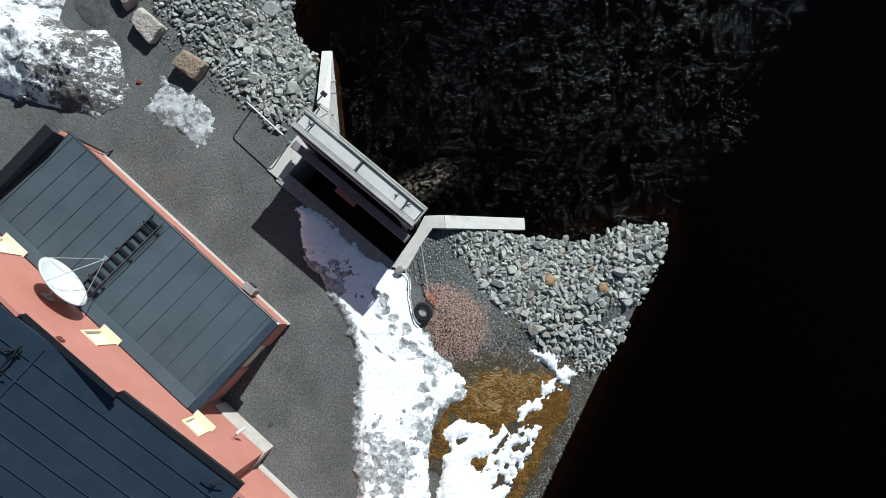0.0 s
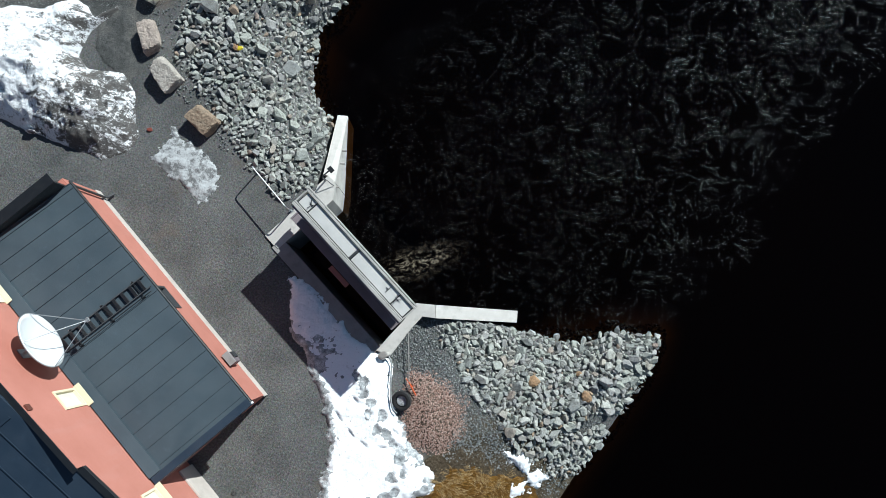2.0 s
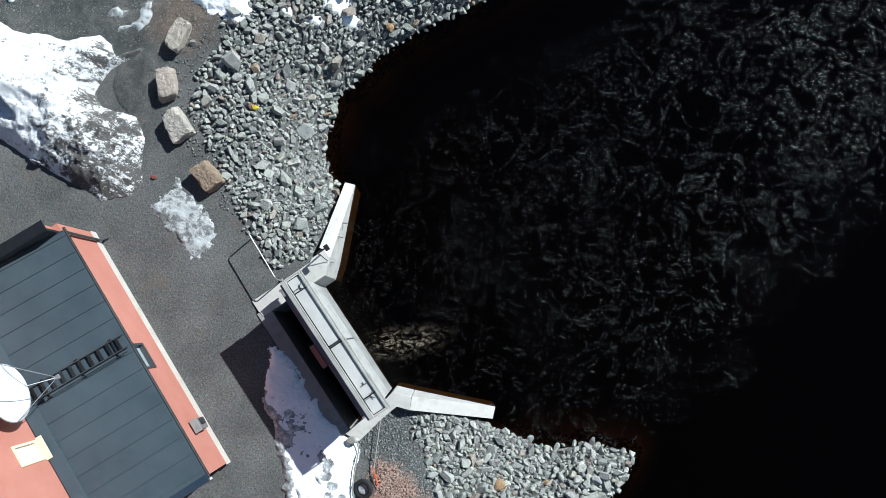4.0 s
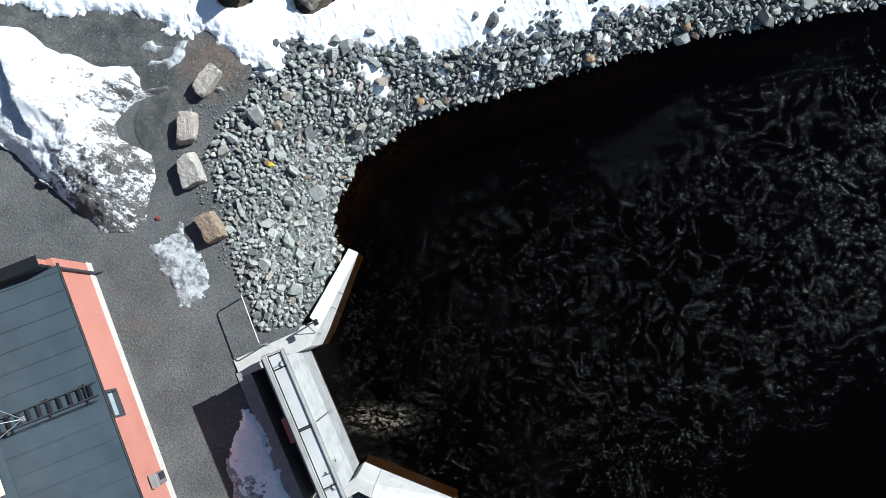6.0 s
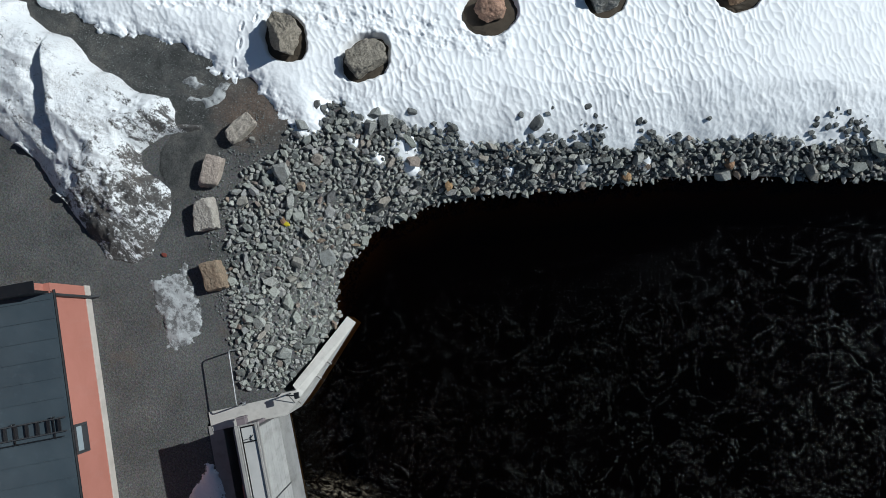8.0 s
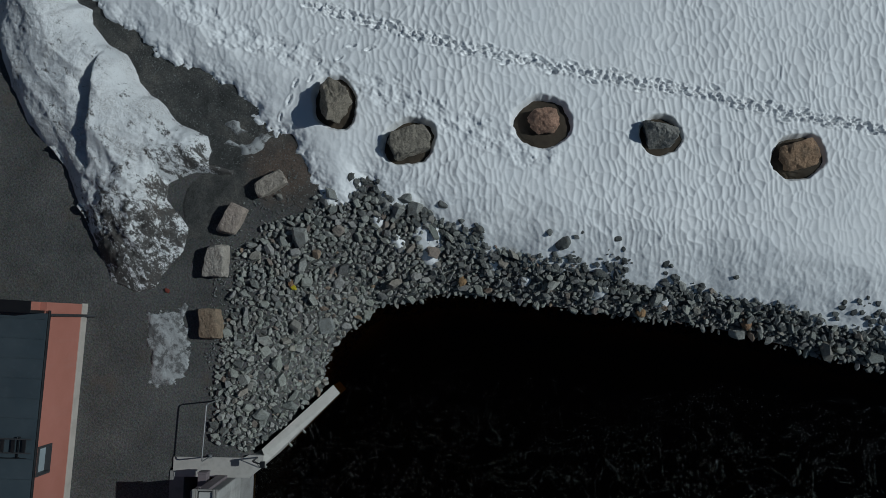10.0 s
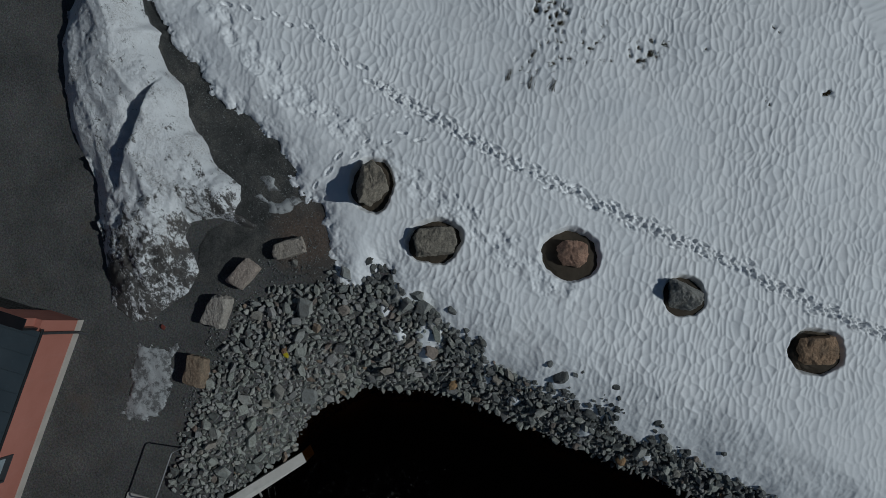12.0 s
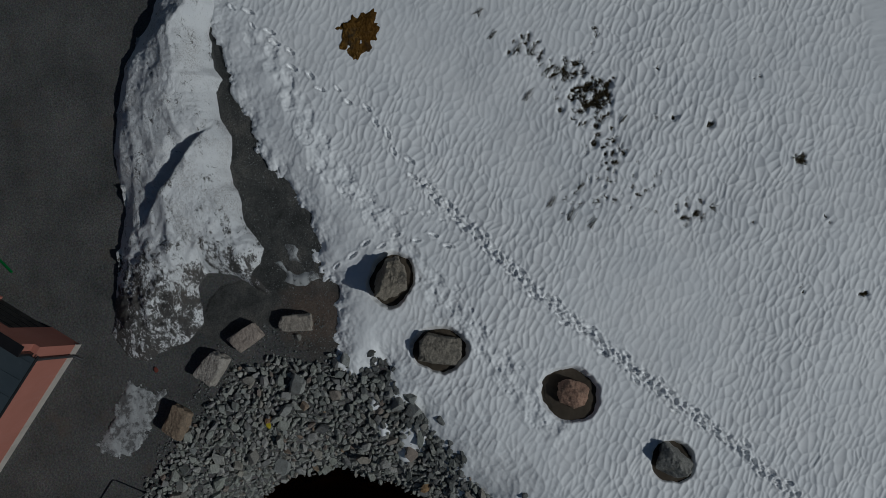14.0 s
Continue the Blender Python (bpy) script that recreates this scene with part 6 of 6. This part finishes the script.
tagged(brick_bit, "broken red brick shard on the gravel", "brick")
lump = part("dark_stone", facet_stone(random.Random(44), 0.14, 0.12, 0.1, 3, 12, 0.05, 0.2), M_DARKSTONE)
lump.matrix_world = pose(-10.72, 13.2, ground_at(-10.72, 13.2) + 0.06, 0, 4, 25)
tagged(lump, "dark rounded stone lying on brown earth", "stone")

# red pebble heap and grey gravel
PEBBLES = [(-0.45, 1.25), (0.3, 1.2), (1.4, 0.5), (1.5, -0.4), (0.9, -1.2), (0.1, -1.15), (-0.4, -0.5), (-0.55, 0.4)]
peb = []
prng = random.Random(33)
while len(peb) < 9000:
    x, y = prng.uniform(-0.9, 1.9), prng.uniform(-1.6, 1.6)
    peb.append((x, y))
px, py = np.array([p[0] for p in peb]), np.array([p[1] for p in peb])
pd = depth_in(px, py, PEBBLES) + 0.12 * perlin(px * 2, py * 2, 4)
pz = land(px, py) + 0.22 * np.clip(pd / 0.7, 0, 1) + 0.0
rows = [(x, y, z, prng.uniform(0.025, 0.045), prng.randrange(24), prng.uniform(-2, 2), prng.uniform(-2, 2), prng.uniform(0, 6)) for x, y, z, d in zip(px, py, pz, pd) if d > prng.uniform(-0.25, 0.05)]
heap = thing("pebble_heap", Matrix(), "low heap of reddish-brown pebbles beside a tyre", "pebble heap", kind="stuff")
sheet("heap_core", np.arange(-1.2, 2.2, 0.08), np.arange(-1.9, 1.9, 0.08), lambda x, y: land(x, y) - 0.03 + 0.24 * np.clip(depth_in(x, y, PEBBLES) / 0.7, 0, 1), M_SOIL, keep=lambda x, y, z: depth_in(x, y, PEBBLES) > -0.1, kind="stuff", parent=heap)
joined_stones("pebbles", rows, M_PEBBLE, heap)
GRAVEL = [(-1.0, 2.6), (-0.2, 3.1), (0.9, 3.2), (1.4, 1.6), (2.4, 0.5), (3.4, -0.5), (3.2, -1.4), (1.2, -1.3), (1.5, 0.3), (0.4, 1.3), (-0.6, 1.4), (-1.0, 1.6)]
SHORE_GRAVEL = [(4.2, -1.6), (5.7, -1.4), (5.9, -0.3), (6.3, 0.4), (5.7, 0.2), (5.2, -1.0), (5.6, -1.6), (5.2, -2.6), (4.4, -4.3), (3.4, -6.6), (3.0, -6.6), (3.7, -4.9), (4.5, -3.1), (4.7, -2.3)]
GRIT = [(-19.5, 12.3), (-18.3, 12.2), (-16.5, 12.1), (-15.0, 12.3), (-13.8, 12.5), (-12.0, 12.7), (-11.0, 12.8), (-10.3, 13.6), (-10.6, 14.4), (-12.3, 14.4), (-13.6, 14.4), (-15.0, 14.1), (-16.4, 13.3), (-17.8, 12.9)]
STRIP = [(-10.6, 12.0), (-10.0, 14.4), (-11.0, 14.2), (-11.4, 12.9), (-10.9, 10.6), (-9.5, 9.6), (-8.2, 8.1), (-7.6, 8.0), (-9.0, 9.9), (-10.1, 11.2)]
for outline, n, lab in ((GRAVEL, 15000, "loose grey crushed gravel beside the wing wall"), (GRIT, 6500, "wet gravel on the bare strip between snow edges"), (SHORE_GRAVEL, 9000, "grey gravel along the muddy shore"), (STRIP, 3600, "loose gravel between the boulders and the stone bank")):
    bx0, bx1 = min(p[0] for p in outline), max(p[0] for p in outline)
    by0, by1 = min(p[1] for p in outline), max(p[1] for p in outline)
    gx, gy = np.array([prng.uniform(bx0 - 0.3, bx1 + 0.3) for k in range(n)]), np.array([prng.uniform(by0 - 0.3, by1 + 0.3) for k in range(n)])
    gd = depth_in(gx, gy, outline)
    gz = land(gx, gy)
    rows = [(x, y, z + 0.02, prng.choice((0.016, 0.02, 0.024, 0.028, 0.034, 0.05)) * (0.6 if outline is GRIT else 1), prng.randrange(24), prng.uniform(-2, 2), prng.uniform(-2, 2), prng.uniform(0, 6)) for x, y, z, d in zip(gx, gy, gz, gd) if d > prng.uniform(-0.3, 0.05)]
    joined_stones("loose_gravel", rows, M_GRAVEL, None, lab, "gravel")

# ---- loose things on the southern point ----
tyre = thing("tyre", pose(-0.65, 0.33, ground_at(-0.65, 0.33) + 0.22, 12, -16, 0), "old black rubber tyre lying beside the pebbles", "tyre")
bm = bmesh.new()
prof = [(0.20, -0.085), (0.26, -0.1), (0.32, -0.085), (0.335, -0.04), (0.335, 0.04), (0.32, 0.085), (0.26, 0.1), (0.20, 0.085), (0.215, 0.0)]
ringv = [[bm.verts.new((r * math.cos(a), r * math.sin(a), z)) for r, z in prof] for a in [2 * math.pi * k / 28 for k in range(28)]]
for k in range(28):
    for j in range(len(prof)):
        bm.faces.new((ringv[k][j], ringv[(k + 1) % 28][j], ringv[(k + 1) % 28][(j + 1) % len(prof)], ringv[k][(j + 1) % len(prof)]))
bmesh.ops.recalc_face_normals(bm, faces=bm.faces)
part("casing", bm, M_RUBBER, tyre, smooth=False)
bmv = bmesh.new()
bmesh.ops.create_cone(bmv, cap_ends=True, segments=20, radius1=0.19, radius2=0.17, depth=0.05)
part("fill", bmv, M_SLUSH, tyre, "grey slush inside the tyre")
pole = thing("probe_pole", Matrix(), "thin pale pole with an orange grip lying on gravel", "pole")
g0, g1 = ground_at(-0.72, 2.6), ground_at(-0.5, 0.95)
part("shaft", tube([(-0.74, 2.62, 0.14), (-0.5, 0.95, g1 + 0.2)], 0.016, 6), M_FRAME, pole)
bm = bmesh.new()
add_tube(bm, [(-0.5, 0.95, g1 + 0.2), (-0.2, 0.55, ground_at(-0.2, 0.55) + 0.26)], 0.022, 6)
add_tube(bm, [(-0.62, 1.05, g1 + 0.17), (-0.36, 0.82, g1 + 0.24)], 0.016, 6)
add_tube(bm, [(-0.44, 0.8, g1 + 0.22), (-0.3, 0.86, g1 + 0.23)], 0.016, 6)
part("grip", bm, M_ORANGE, pole, "orange plastic grip")
hose = thing("hose", Matrix(), "grey rubber hose curling from the abutment", "hose")
hp = [(-1.3, 1.75), (-1.15, 1.5), (-1.12, 1.1), (-1.08, 0.7), (-1.0, 0.25), (-0.9, 0.0), (-0.75, -0.1)]
part("tube", tube(bent([(x, y, float(land(np.array([x]), np.array([y]))[0]) + 0.2) for x, y in hp], 0.15), 0.025, 8), M_HOSE, hose, smooth=True)
sack = part("sandbag", facet_stone(random.Random(9), 0.17, 0.11, 0.08, 3, 6, 0.08, 0.3), M_FRAME)
sack.matrix_world = pose(-1.42, 1.72, ground_at(-1.42, 1.72) + 0.3, 0, 0, 20)
tagged(sack, "pale sandbag at the end of the abutment", "sandbag")
can = thing("green_stake", pose(-15.1, 3.75, 0.05, 0, 90, 35), "green plastic marker stake lying on the yard", "marker stake")
part("stake", tube([(0, 0, -0.45), (0, 0, 0.45)], 0.045, 10), M_GREEN, can)


# ---- dead grass through the snow ----
grng = random.Random(17)


def blade_clump(rng, x, y, z, n, length, bm, way=0.0):
    for k in range(n):
        a, l = way + rng.gauss(0, 1.1), length * rng.uniform(0.4, 1.4)
        lean = rng.uniform(0.7, 3.0)
        w = rng.uniform(0.007, 0.016)
        p0 = Vector((x + rng.gauss(0, 0.05 + 0.0006 * n), y + rng.gauss(0, 0.05 + 0.0006 * n), z - 0.03))
        d = Vector((math.cos(a) * lean, math.sin(a) * lean, 1)).normalized()
        side = Vector((-math.sin(a), math.cos(a), 0)) * w
        mid = p0 + d * l * 0.6
        tip = p0 + d * l + Vector((math.cos(a), math.sin(a), -0.6)) * l * 0.25
        v = [bm.verts.new(q) for q in (p0 - side, p0 + side, mid + side * 0.7, mid - side * 0.7, tip)]
        bm.faces.new((v[0], v[1], v[2], v[3]))
        bm.faces.new((v[3], v[2], v[4]))


for k in range(0, len(TUFT_PITS), 12):
    bm = bmesh.new()
    for x, y, a, size in TUFT_PITS[k:k + 12]:
        z = float(field_height(np.array([x]), np.array([y]))[0])
        blade_clump(grng, x, y, z + 0.02, int(28 * size), 0.115 * size, bm, a)
    tagged(part("grass_tuft", bm, M_GRASS), "dark dead grass stalks poking through snow", "dead grass", "dead grass in the snow", "stuff")
# long stalks bent flat on the snow
STALKS = [(-19.7, 21.64, 0.35), (-20.57, 21.42, 0.3), (-17.35, 22.5, 0.42), (-19.0, 22.4, 0.5), (-18.9, 22.9, 0.4), (-18.1, 23.3, 0.5), (-15.9, 25.5, 0.3), (-13.0, 23.1, 0.45), (-12.6, 23.7, 0.4), (-13.6, 22.5, 0.4), (-13.9, 23.6, 0.3)]
for x, y, size in STALKS:
    bm = bmesh.new()
    for k in range(9):
        a = 2.3 + grng.gauss(0, 0.22)
        px, py = x + grng.gauss(0, 0.05), y + grng.gauss(0, 0.05)
        pts = [(px + math.cos(a) * size * f, py + math.sin(a) * size * f) for f in (-0.5, 0.0, 0.5)]
        lift = (0.0, grng.uniform(0.02, 0.07), grng.uniform(0.01, 0.04))
        add_tube(bm, [(u, v, float(field_height(np.array([u]), np.array([v]))[0]) + h) for (u, v), h in zip(pts, lift)], [0.007, 0.005, 0.003], 4)
    tagged(part("grass_stalks", bm, M_GRASS), "long dark dead stalks bent flat on the snow", "dead grass", "dead grass in the snow", "stuff")
# a thawed hole with moss in the snow field
hole = part("moss_hole", facet_stone(random.Random(8), 0.84, 0.70, 0.14, 4, 14, 0.4, 0.1), M_MOSS)
hole.matrix_world = pose(-20.6, 17.15, float(field_height(np.array([-20.6]), np.array([17.15]))[0]) - 0.045, 0, 0, -19)
tagged(hole, "thawed patch of brown moss in the snow", "moss", kind="stuff")
# straw on the mossy point
def combed(rng, x, y, z, n, bm):
    """A lock of grass pressed flat by the snow, all one way."""
    way = 2.6 + 1.6 * float(perlin(np.array([x * 0.9]), np.array([y * 0.9]), 5)[0])
    for k in range(n):
        a, l, w = way + rng.gauss(0, 0.25), rng.uniform(0.08, 0.2), rng.uniform(0.003, 0.007)
        p0 = Vector((x + rng.gauss(0, 0.04), y + rng.gauss(0, 0.04), z + rng.uniform(0.0, 0.02)))
        d, side = Vector((math.cos(a), math.sin(a), rng.uniform(0.0, 0.3))), Vector((-math.sin(a), math.cos(a), 0)) * w
        v = [bm.verts.new(q) for q in (p0 - side, p0 + side, p0 + d * l)]
        bm.faces.new(v)


bm = bmesh.new()
for k in range(2200):
    x, y = grng.uniform(0.6, 3.8), grng.uniform(-4.2, -1.5)
    if depth_in(np.array([x]), np.array([y]), GOLD)[0] < grng.uniform(-0.25, 0.3) or math.hypot((x - 2.1) / 1.2, (y + 2.2) / 0.8) > grng.uniform(0.2, 1.5):
        continue
    z = float(land(np.array([x]), np.array([y]))[0] + 0.08)
    combed(grng, x, y, z, 5, bm)
tagged(part("dead_grass", bm, M_STRAW), "flattened yellow dead grass on the mossy point", "dead grass", kind="stuff")
